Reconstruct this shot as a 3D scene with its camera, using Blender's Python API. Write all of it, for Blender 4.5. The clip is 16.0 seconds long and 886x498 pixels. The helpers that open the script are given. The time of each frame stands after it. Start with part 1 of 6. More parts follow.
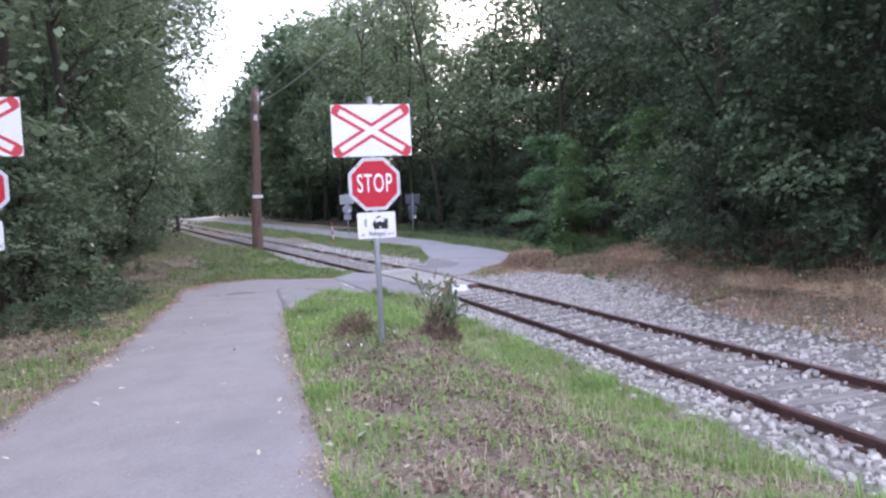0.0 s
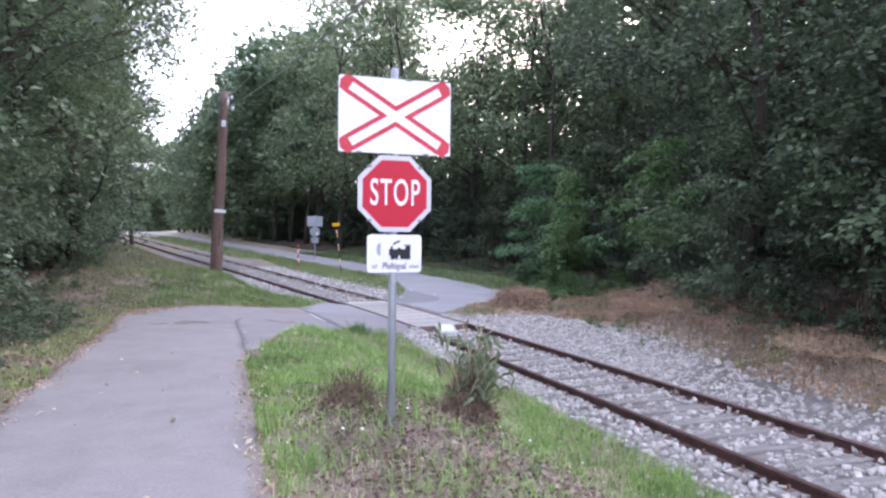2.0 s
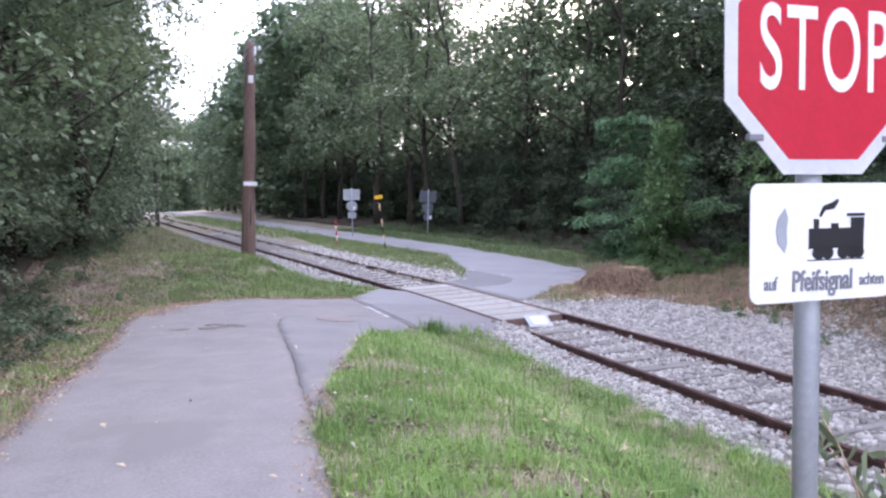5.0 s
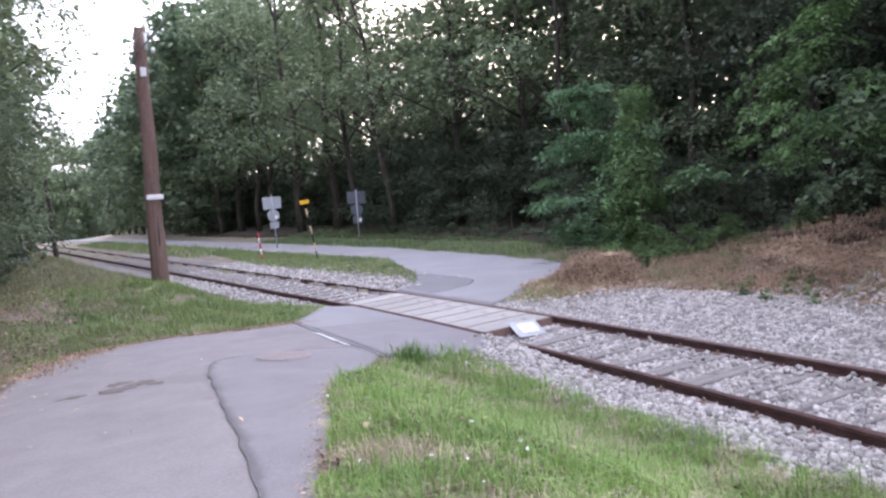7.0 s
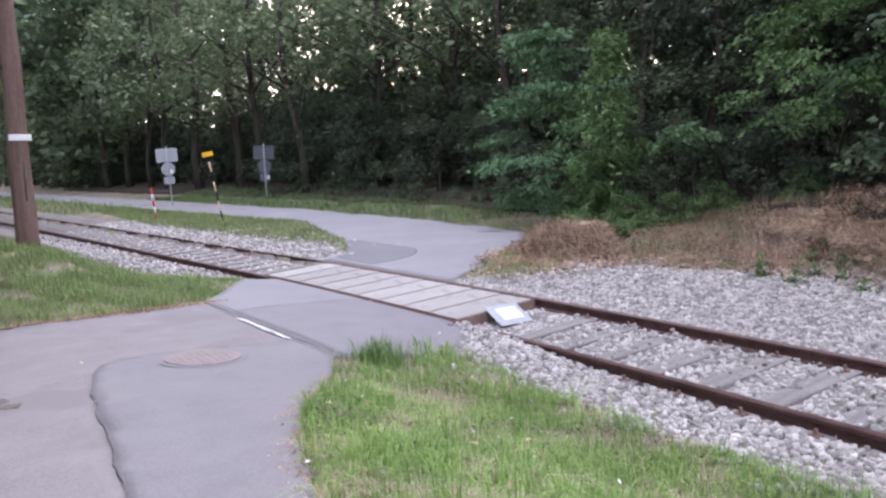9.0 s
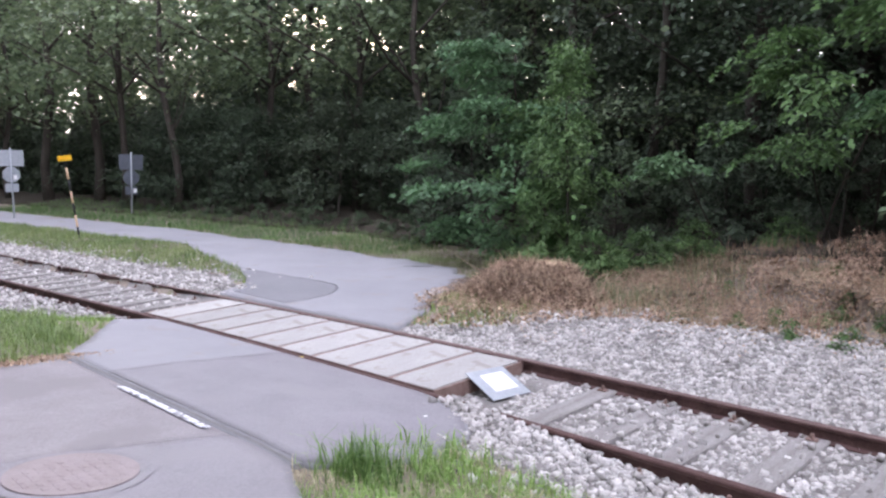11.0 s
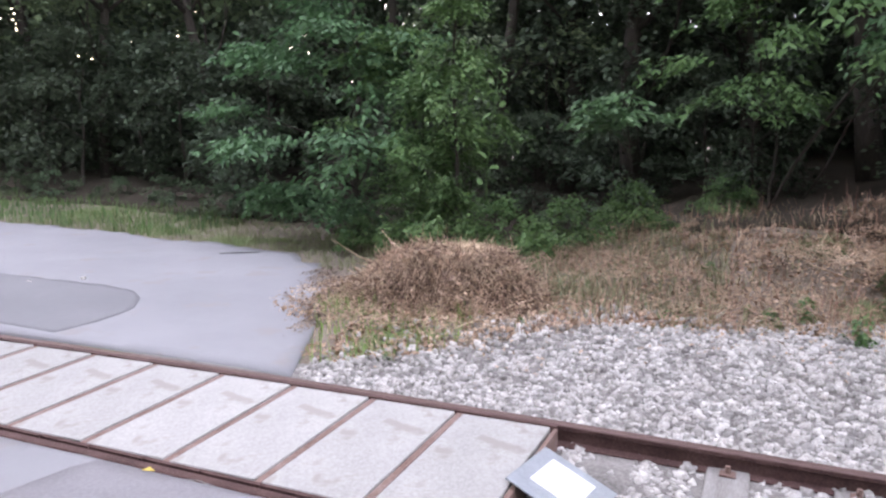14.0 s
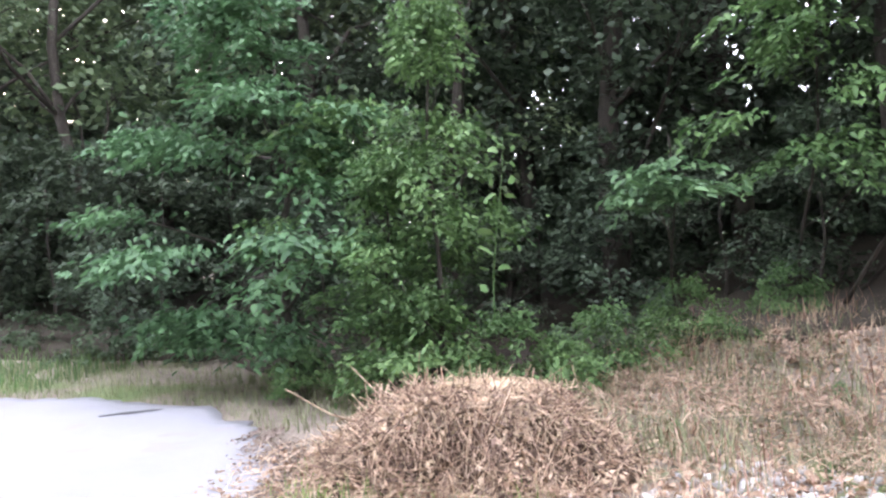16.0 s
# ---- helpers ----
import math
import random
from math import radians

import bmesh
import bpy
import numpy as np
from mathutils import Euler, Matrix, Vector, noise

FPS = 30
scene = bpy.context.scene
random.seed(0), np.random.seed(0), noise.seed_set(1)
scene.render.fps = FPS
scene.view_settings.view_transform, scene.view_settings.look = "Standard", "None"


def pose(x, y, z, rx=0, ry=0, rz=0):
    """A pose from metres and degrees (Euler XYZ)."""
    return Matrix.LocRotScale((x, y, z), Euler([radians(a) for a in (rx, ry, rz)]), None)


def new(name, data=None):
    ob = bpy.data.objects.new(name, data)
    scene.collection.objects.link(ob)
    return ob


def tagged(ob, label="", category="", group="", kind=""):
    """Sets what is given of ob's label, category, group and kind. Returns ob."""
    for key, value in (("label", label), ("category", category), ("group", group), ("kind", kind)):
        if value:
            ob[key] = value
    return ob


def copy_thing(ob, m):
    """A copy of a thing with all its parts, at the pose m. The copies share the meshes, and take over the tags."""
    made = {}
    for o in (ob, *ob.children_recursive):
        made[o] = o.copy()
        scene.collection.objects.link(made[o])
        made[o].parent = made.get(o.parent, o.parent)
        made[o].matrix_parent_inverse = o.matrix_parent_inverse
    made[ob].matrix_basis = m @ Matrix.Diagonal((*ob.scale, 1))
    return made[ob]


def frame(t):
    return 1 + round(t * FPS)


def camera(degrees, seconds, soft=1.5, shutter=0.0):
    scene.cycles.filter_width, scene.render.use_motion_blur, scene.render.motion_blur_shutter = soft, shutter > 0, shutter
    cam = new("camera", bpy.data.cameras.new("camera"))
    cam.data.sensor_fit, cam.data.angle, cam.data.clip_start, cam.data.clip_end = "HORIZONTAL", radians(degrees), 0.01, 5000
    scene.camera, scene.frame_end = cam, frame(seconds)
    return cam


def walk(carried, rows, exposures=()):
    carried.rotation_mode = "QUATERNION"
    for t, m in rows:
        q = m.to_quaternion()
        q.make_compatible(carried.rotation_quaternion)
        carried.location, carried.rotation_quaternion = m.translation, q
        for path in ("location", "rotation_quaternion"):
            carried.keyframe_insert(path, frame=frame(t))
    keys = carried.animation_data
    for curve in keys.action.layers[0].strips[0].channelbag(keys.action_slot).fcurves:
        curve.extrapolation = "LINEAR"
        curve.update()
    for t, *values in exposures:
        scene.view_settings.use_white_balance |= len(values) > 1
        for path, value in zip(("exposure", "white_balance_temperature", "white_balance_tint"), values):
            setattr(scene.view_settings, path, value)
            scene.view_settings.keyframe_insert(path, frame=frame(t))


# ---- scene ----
# the walk: seconds, eye, then yaw, pitch and roll in degrees
cam = camera(61.96, 16.0, soft=2.4)
PATH = [
    (0.0, -6.829, -19.440, 2.358, -20.40, -3.50, -2.77),
    (0.5, -6.799, -18.798, 2.322, -18.34, -4.75, -0.20),
    (1.0, -6.666, -18.181, 2.300, -22.34, -4.72, -4.31),
    (1.5, -6.613, -17.533, 2.298, -23.25, -3.50, -0.02),
    (2.0, -6.557, -16.871, 2.318, -23.44, -1.23, 0.68),
    (2.5, -6.493, -16.217, 2.338, -23.11, 0.04, -1.04),
    (3.0, -6.486, -15.545, 2.340, -22.12, 1.13, 1.72),
    (3.5, -6.370, -14.930, 2.287, -23.95, -0.43, -2.33),
    (4.0, -6.352, -14.267, 2.258, -20.13, -0.43, 1.41),
    (4.2, -6.322, -14.011, 2.267, -19.47, -2.66, 0.64),
    (6.3, -5.965, -11.175, 2.237, -24.18, -3.45, -2.21),
    (6.5, -5.922, -10.905, 2.228, -25.16, -2.75, -1.37),
    (7.0, -5.807, -10.234, 2.200, -27.41, -3.82, -6.04),
    (7.5, -5.688, -9.555, 2.193, -28.08, -4.85, -3.87),
    (8.0, -5.575, -8.886, 2.183, -31.51, -6.87, -3.40),
    (8.5, -5.467, -8.225, 2.160, -33.55, -7.97, -4.19),
    (8.7, -5.422, -7.961, 2.145, -34.08, -7.70, -4.00),
    (10.8, -4.826, -5.143, 2.017, -43.91, -6.99, -5.15),
    (11.0, -4.734, -4.873, 2.007, -45.55, -5.50, -0.60),
    (11.5, -4.485, -4.211, 1.984, -51.14, -4.81, 1.18),
    (12.0, -4.214, -3.577, 1.963, -56.97, -4.63, -2.03),
    (12.5, -3.959, -2.946, 1.922, -57.98, -5.33, -1.16),
    (13.0, -3.687, -2.373, 1.851, -59.36, -4.45, -3.45),
    (13.5, -3.347, -1.786, 1.858, -60.66, -6.57, -2.66),
    (14.0, -2.954, -1.192, 1.851, -65.70, -8.48, -0.27),
    (14.5, -2.509, -0.648, 1.793, -68.00, -9.32, -3.32),
    (15.0, -2.008, -0.152, 1.707, -67.41, -4.11, -2.97),
    (15.5, -1.426, 0.271, 1.670, -71.54, -3.09, -7.64),
    (16.0, -0.799, 0.672, 1.635, -74.01, 0.56, -3.12),
]
EXPOSURES = [(0.0, 2.18, 6000, 16), (4.0, 2.38, 5980, 17), (8.0, 2.34, 6330, 17), (11.0, 2.52, 6450, 14), (14.0, 2.65, 6600, 13), (15.0, 2.76, 6600, 12), (16.0, 3.55, 6500, 11)]
walk(cam, [(t, pose(x, y, z, 90 + pitch, 0, yaw) @ pose(0, 0, 0, 0, 0, roll)) for t, x, y, z, yaw, pitch, roll in PATH], EXPOSURES)
# ---- end of camera ----

# ---- world, light ----
SUN_ELEVATION, SUN_TURN = 4.0, 40.0
world = bpy.data.worlds.new("sky")
scene.world = world
world.use_nodes = True
wn = world.node_tree.nodes
wl = world.node_tree.links
wn.clear()
w_out = wn.new("ShaderNodeOutputWorld")
w_bg = wn.new("ShaderNodeBackground")
w_sky = wn.new("ShaderNodeTexSky")
w_sky.sky_type = "NISHITA"
w_sky.sun_disc = False
w_sky.sun_elevation = radians(16.0)
w_sky.sun_rotation = radians(SUN_TURN)
w_sky.air_density, w_sky.dust_density, w_sky.ozone_density = 1.0, 4.0, 1.0
w_mix = wn.new("ShaderNodeMixRGB")
w_mix.inputs[0].default_value = 0.72
w_mix.inputs[2].default_value = (8.6, 8.75, 10.4, 1)
wl.new(w_sky.outputs[0], w_mix.inputs[1])
wl.new(w_mix.outputs[0], w_bg.inputs[0])
w_bg.inputs[1].default_value = 0.115
wl.new(w_bg.outputs[0], w_out.inputs[0])

sun_data = bpy.data.lights.new("sun", "SUN")
sun_data.energy, sun_data.angle, sun_data.color = 0.5, radians(25), (1.0, 0.9, 0.78)
sun = new("sun", sun_data)
sun.rotation_euler = (radians(60), 0, radians(180 - SUN_TURN))


# ---- materials ----
def node(nt, kind, **values):
    n = nt.nodes.new(kind)
    for k, v in values.items():
        n.inputs[k].default_value = v
    return n


def material(name, colors, scale=6.0, fine=60.0, rough=0.8, bump=0.3, metal=0.0, stretch=(1, 1, 1), spots=None, random_by="", spec=0.3, fine_mix=0.5, vary=0.4):
    """Noise at two scales between the colours (dark to light), with bump; random_by: 'object' or 'island' varies the brightness."""
    m = bpy.data.materials.new(name)
    m.use_nodes = True
    nt = m.node_tree
    bsdf = nt.nodes["Principled BSDF"]
    bsdf.inputs["Roughness"].default_value, bsdf.inputs["Metallic"].default_value = rough, metal
    bsdf.inputs["Specular IOR Level"].default_value = spec
    tc = nt.nodes.new("ShaderNodeTexCoord")
    mp = nt.nodes.new("ShaderNodeMapping")
    mp.inputs["Scale"].default_value = stretch
    nt.links.new(tc.outputs["Object"], mp.inputs[0])
    big = node(nt, "ShaderNodeTexNoise", Scale=scale, Detail=5.0, Roughness=0.6)
    small = node(nt, "ShaderNodeTexNoise", Scale=fine, Detail=4.0, Roughness=0.65)
    nt.links.new(mp.outputs[0], big.inputs["Vector"])
    nt.links.new(mp.outputs[0], small.inputs["Vector"])
    mix = nt.nodes.new("ShaderNodeMixRGB")
    mix.inputs[0].default_value = fine_mix
    nt.links.new(big.outputs["Fac"], mix.inputs[1])
    nt.links.new(small.outputs["Fac"], mix.inputs[2])
    ramp = nt.nodes.new("ShaderNodeValToRGB")
    ramp.color_ramp.elements[0].position, ramp.color_ramp.elements[1].position = 0.34, 0.66
    ramp.color_ramp.elements[0].color, ramp.color_ramp.elements[1].color = (*colors[0], 1), (*colors[-1], 1)
    for i, c in enumerate(colors[1:-1]):
        e = ramp.color_ramp.elements.new(0.34 + 0.32 * (i + 1) / (len(colors) - 1))
        e.color = (*c, 1)
    nt.links.new(mix.outputs[0], ramp.inputs[0])
    last = ramp.outputs[0]
    if spots:
        sp = node(nt, "ShaderNodeTexNoise", Scale=spots[1], Detail=3.0)
        nt.links.new(mp.outputs[0], sp.inputs["Vector"])
        sr = nt.nodes.new("ShaderNodeValToRGB")
        sr.color_ramp.elements[0].position, sr.color_ramp.elements[1].position = spots[2], spots[2] + 0.08
        nt.links.new(sp.outputs["Fac"], sr.inputs[0])
        sm_ = nt.nodes.new("ShaderNodeMixRGB")
        sm_.inputs[2].default_value = (*spots[0], 1)
        nt.links.new(sr.outputs[0], sm_.inputs[0])
        nt.links.new(last, sm_.inputs[1])
        last = sm_.outputs[0]
    if random_by:
        if random_by == "object":
            src = nt.nodes.new("ShaderNodeObjectInfo").outputs["Random"]
        else:
            src = nt.nodes.new("ShaderNodeNewGeometry").outputs["Random Per Island"]
        hsv = nt.nodes.new("ShaderNodeHueSaturation")
        rg = nt.nodes.new("ShaderNodeMapRange")
        rg.inputs["To Min"].default_value, rg.inputs["To Max"].default_value = 1 - vary, 1 + vary
        nt.links.new(src, rg.inputs["Value"])
        nt.links.new(rg.outputs[0], hsv.inputs["Value"])
        nt.links.new(last, hsv.inputs["Color"])
        last = hsv.outputs[0]
    nt.links.new(last, bsdf.inputs["Base Color"])
    if bump:
        b = nt.nodes.new("ShaderNodeBump")
        b.inputs["Strength"].default_value, b.inputs["Distance"].default_value = bump, 0.01
        nt.links.new(small.outputs["Fac"], b.inputs["Height"])
        nt.links.new(b.outputs[0], bsdf.inputs["Normal"])
    return m


def leaf_material(name, dark, light, hue=0.03):
    """Leaf green that varies leaf by leaf and in soft patches, with some light passing through."""
    m = bpy.data.materials.new(name)
    m.use_nodes = True
    nt = m.node_tree
    bsdf = nt.nodes["Principled BSDF"]
    out = nt.nodes["Material Output"]
    bsdf.inputs["Roughness"].default_value = 0.55
    bsdf.inputs["Specular IOR Level"].default_value = 0.4
    geo = nt.nodes.new("ShaderNodeNewGeometry")
    tc = nt.nodes.new("ShaderNodeTexCoord")
    patch = node(nt, "ShaderNodeTexNoise", Scale=1.1, Detail=3.0)
    nt.links.new(tc.outputs["Object"], patch.inputs["Vector"])
    add = nt.nodes.new("ShaderNodeMath")
    add.operation = "MULTIPLY_ADD"
    add.inputs[1].default_value, add.inputs[2].default_value = 0.5, 0.0
    nt.links.new(geo.outputs["Random Per Island"], add.inputs[0])
    nt.links.new(patch.outputs["Fac"], add.inputs[2])
    ramp = nt.nodes.new("ShaderNodeValToRGB")
    ramp.color_ramp.elements[0].position, ramp.color_ramp.elements[1].position = 0.35, 1.0
    ramp.color_ramp.elements[0].color, ramp.color_ramp.elements[1].color = (*dark, 1), (*light, 1)
    nt.links.new(add.outputs[0], ramp.inputs[0])
    info = nt.nodes.new("ShaderNodeObjectInfo")
    hsv = nt.nodes.new("ShaderNodeHueSaturation")
    rg = nt.nodes.new("ShaderNodeMapRange")
    rg.inputs["To Min"].default_value, rg.inputs["To Max"].default_value = 0.5 - hue, 0.5 + hue
    nt.links.new(info.outputs["Random"], rg.inputs["Value"])
    nt.links.new(rg.outputs[0], hsv.inputs["Hue"])
    nt.links.new(ramp.outputs[0], hsv.inputs["Color"])
    nt.links.new(hsv.outputs[0], bsdf.inputs["Base Color"])
    tr = nt.nodes.new("ShaderNodeBsdfTranslucent")
    nt.links.new(hsv.outputs[0], tr.inputs["Color"])
    mix = nt.nodes.new("ShaderNodeMixShader")
    mix.inputs[0].default_value = 0.3
    nt.links.new(bsdf.outputs[0], mix.inputs[1])
    nt.links.new(tr.outputs[0], mix.inputs[2])
    nt.links.new(mix.outputs[0], out.inputs["Surface"])
    return m


def plain(name, color, rough=0.5, metal=0.0, wear=0.12):
    c2 = tuple(min(1, c * (1 + wear)) for c in color)
    c1 = tuple(c * (1 - wear) for c in color)
    return material(name, (c1, c2), 9.0, 70.0, rough, 0.05, metal)


MAT = {
    "soil": material("soil", ((0.12, 0.095, 0.076), (0.23, 0.188, 0.152), (0.36, 0.30, 0.245)), 1.3, 30, 0.95, 0.8, spots=((0.15, 0.19, 0.08), 0.8, 0.54)),
    "asphalt_old": material("asphalt_old", ((0.208, 0.190, 0.196), (0.252, 0.231, 0.238), (0.305, 0.28, 0.286)), 2.4, 45, 0.9, 0.5, spots=((0.226, 0.206, 0.212), 0.9, 0.58), fine_mix=0.6),
    "asphalt_new": material("asphalt_new", ((0.205, 0.192, 0.206), (0.238, 0.224, 0.238), (0.275, 0.26, 0.274)), 2.0, 50, 0.9, 0.5, spots=((0.255, 0.24, 0.25), 0.9, 0.6), fine_mix=0.6),
    "asphalt_pale": material("asphalt_pale", ((0.235, 0.23, 0.245), (0.272, 0.265, 0.28), (0.31, 0.30, 0.315)), 0.8, 140, 0.9, 0.3, spots=((0.27, 0.25, 0.25), 2.3, 0.6)),
    "tar": material("tar", ((0.05, 0.048, 0.05), (0.10, 0.095, 0.095)), 5, 80, 0.8, 0.3),
    "seam": material("seam_grit", ((0.14, 0.135, 0.13), (0.22, 0.21, 0.205)), 5, 60, 0.95, 0.6),
    "line": material("line_paint", ((0.58, 0.58, 0.60), (0.85, 0.85, 0.87)), 6, 60, 0.7, 0.2, spots=((0.30, 0.29, 0.31), 14, 0.53)),
    "ballast": material("ballast_dust", ((0.11, 0.1, 0.094), (0.21, 0.193, 0.183), (0.32, 0.298, 0.283)), 3, 40, 0.95, 1.0),
    "stone": material("ballast_stone", ((0.28, 0.255, 0.238), (0.43, 0.403, 0.385), (0.57, 0.545, 0.525)), 4, 60, 0.9, 0.4, random_by="island"),
    "rust": material("rail_rust", ((0.05, 0.026, 0.025), (0.092, 0.050, 0.046), (0.15, 0.088, 0.08)), 4, 70, 0.75, 0.5, 0.2),
    "railtop": material("rail_top", ((0.11, 0.066, 0.06), (0.20, 0.135, 0.125)), 5, 90, 0.6, 0.2, 0.3, stretch=(1, 0.1, 1)),
    "sleeper": material("sleeper_wood", ((0.17, 0.155, 0.15), (0.27, 0.25, 0.24), (0.36, 0.34, 0.33)), 3, 45, 0.95, 0.8, stretch=(0.4, 3, 1)),
    "concrete": material("panel_concrete", ((0.305, 0.29, 0.278), (0.375, 0.36, 0.345), (0.445, 0.43, 0.412)), 2.5, 55, 0.9, 0.4, spots=((0.31, 0.285, 0.26), 5.0, 0.60), random_by="object", vary=0.11, fine_mix=0.65),
    "rusty": material("rusty_steel", ((0.13, 0.078, 0.065), (0.22, 0.145, 0.125), (0.28, 0.205, 0.185)), 6, 60, 0.85, 0.4, 0.1),
    "galv": material("galvanised_steel", ((0.34, 0.36, 0.39), (0.46, 0.48, 0.51)), 8, 60, 0.5, 0.1, 0.4),
    "white": plain("sign_white", (0.78, 0.77, 0.78), 0.4, 0, 0.05),
    "red": plain("sign_red", (0.50, 0.012, 0.035), 0.4, 0, 0.1),
    "red_pale": plain("sign_red_pale", (0.56, 0.05, 0.07), 0.45, 0, 0.2),
    "plate_rim": plain("plate_rim_white", (0.58, 0.58, 0.60), 0.45, 0, 0.08),
    "black": plain("sign_black", (0.02, 0.02, 0.022), 0.5),
    "bars": plain("sign_grey_writing", (0.2, 0.2, 0.22), 0.5),
    "sign_back": material("sign_back", ((0.30, 0.32, 0.35), (0.42, 0.44, 0.47)), 5, 50, 0.5, 0.1, 0.3),
    "sign_dark": material("sign_back_dark", ((0.09, 0.10, 0.12), (0.15, 0.16, 0.19)), 5, 50, 0.6, 0.1, 0.2),
    "cable": plain("cable_sheath", (0.30, 0.33, 0.29), 0.6),
    "pole": material("pole_wood", ((0.105, 0.066, 0.056), (0.185, 0.12, 0.103), (0.27, 0.19, 0.165)), 2.0, 35, 0.9, 0.7, stretch=(3, 3, 0.3)),
    "yellow": plain("post_yellow", (0.75, 0.42, 0.02), 0.5),
    "orange": plain("post_pale_orange", (0.72, 0.5, 0.33), 0.5),
    "redpost": plain("post_red", (0.6, 0.05, 0.04), 0.5),
    "iron": material("manhole_iron", ((0.235, 0.195, 0.195), (0.33, 0.28, 0.28)), 5, 80, 0.8, 0.5, 0.1),
    "dead": material("dead_stalks", ((0.30, 0.20, 0.137), (0.55, 0.395, 0.28), (0.74, 0.595, 0.445)), 3, 30, 0.9, 0.2, random_by="island"),
    "straw": material("pale_cuttings", ((0.48, 0.35, 0.23), (0.66, 0.52, 0.36)), 3, 50, 0.95, 0.6),
    "litter": material("leaf_litter", ((0.21, 0.13, 0.092), (0.43, 0.298, 0.214), (0.62, 0.49, 0.37)), 2, 30, 0.9, 0.3, random_by="island"),
    "rotten": material("rotten_brown_stalks", ((0.11, 0.072, 0.055), (0.20, 0.135, 0.105), (0.33, 0.24, 0.185)), 3, 30, 0.9, 0.3, random_by="island"),
    "shreds": material("leaf_shreds", ((0.115, 0.085, 0.068), (0.225, 0.172, 0.14), (0.38, 0.305, 0.25)), 2, 30, 0.9, 0.3, random_by="island"),
    "asphalt_patch": material("asphalt_patch", ((0.175, 0.17, 0.182), (0.20, 0.195, 0.207), (0.232, 0.226, 0.238)), 0.8, 150, 0.9, 0.3),
    "bark": material("bark", ((0.028, 0.023, 0.019), (0.056, 0.047, 0.039), (0.095, 0.082, 0.068)), 2.5, 30, 0.95, 0.8, stretch=(2, 2, 0.4)),
    "forest_floor": material("forest_floor", ((0.03, 0.025, 0.018), (0.07, 0.055, 0.04)), 2, 30, 0.95, 0.6),
    "leaf_a": leaf_material("leaf_deep_green", (0.032, 0.045, 0.030), (0.100, 0.138, 0.083), 0.012),
    "leaf_b": leaf_material("leaf_mid_green", (0.045, 0.071, 0.042), (0.135, 0.192, 0.105), 0.012),
    "leaf_c": leaf_material("leaf_blue_green", (0.043, 0.090, 0.043), (0.135, 0.238, 0.106), 0.01),
    # left wood's leaves: the haze over them is put into a paler colour
    "leaf_f": leaf_material("leaf_hazed_green", (0.075, 0.108, 0.070), (0.225, 0.290, 0.178), 0.01),
    "leaf_wilt": leaf_material("leaf_wilting", (0.075, 0.095, 0.055), (0.25, 0.30, 0.18), 0.0),
    # lighter copy of leaf_b: brightness of lit, hazy crowns put into the colour
    "leaf_e": leaf_material("leaf_lit_green", (0.066, 0.096, 0.053), (0.197, 0.257, 0.136), 0.012),
    # heap's core, dark brown: shade in the gaps between stalks is painted in
    "mound": material("mound_gap_shade", ((0.045, 0.028, 0.02), (0.10, 0.065, 0.045), (0.19, 0.13, 0.09)), 3, 25, 0.95, 1.0),
    "leaf_d": leaf_material("leaf_fresh_green", (0.052, 0.104, 0.040), (0.172, 0.282, 0.104), 0.005),
    "grass": leaf_material("grass_blades", (0.095, 0.19, 0.042), (0.335, 0.49, 0.145), 0.0),
    "grass_dry": leaf_material("dry_grass_blades", (0.32, 0.28, 0.17), (0.64, 0.56, 0.39), 0.0),
    "grass_tall": leaf_material("tall_grass_blades", (0.065, 0.135, 0.035), (0.22, 0.34, 0.11), 0.0),
    "stalk_red": material("reddish_dead_stems", ((0.20, 0.10, 0.075), (0.42, 0.25, 0.19), (0.66, 0.50, 0.41)), 3, 30, 0.9, 0.2, random_by="island"),
    "grass_strip": leaf_material("strip_grass_blades", (0.085, 0.145, 0.045), (0.28, 0.36, 0.14), 0.0),
    "grass_dark": leaf_material("dark_grass_blades", (0.045, 0.095, 0.03), (0.16, 0.26, 0.09), 0.0),
    "pothole": material("pothole_fill", ((0.125, 0.103, 0.098), (0.225, 0.192, 0.182)), 8, 60, 0.95, 1.0),
    "distance": material("distant_leaves", ((0.02, 0.04, 0.02), (0.06, 0.10, 0.045), (0.10, 0.15, 0.07)), 0.35, 1.6, 0.9, 0.0),
    "grass_verge": leaf_material("verge_grass_blades", (0.12, 0.15, 0.07), (0.34, 0.35, 0.20), 0.0),
    "pale_leaf": plain("pale_leaf", (0.52, 0.47, 0.38), 0.7),
    "bulb": plain("pale_plastic", (0.7, 0.7, 0.72), 0.4),
}


# ---- building helpers ----
def part(name, bm, mat, parent=None, label=""):
    """Links a bmesh as one mesh object."""
    me = bpy.data.meshes.new(name)
    bm.to_mesh(me)
    bm.free()
    me.materials.append(MAT[mat])
    ob = new(name, me)
    if parent is not None:
        ob.parent = parent
    if label:
        tagged(ob, label)
    return ob


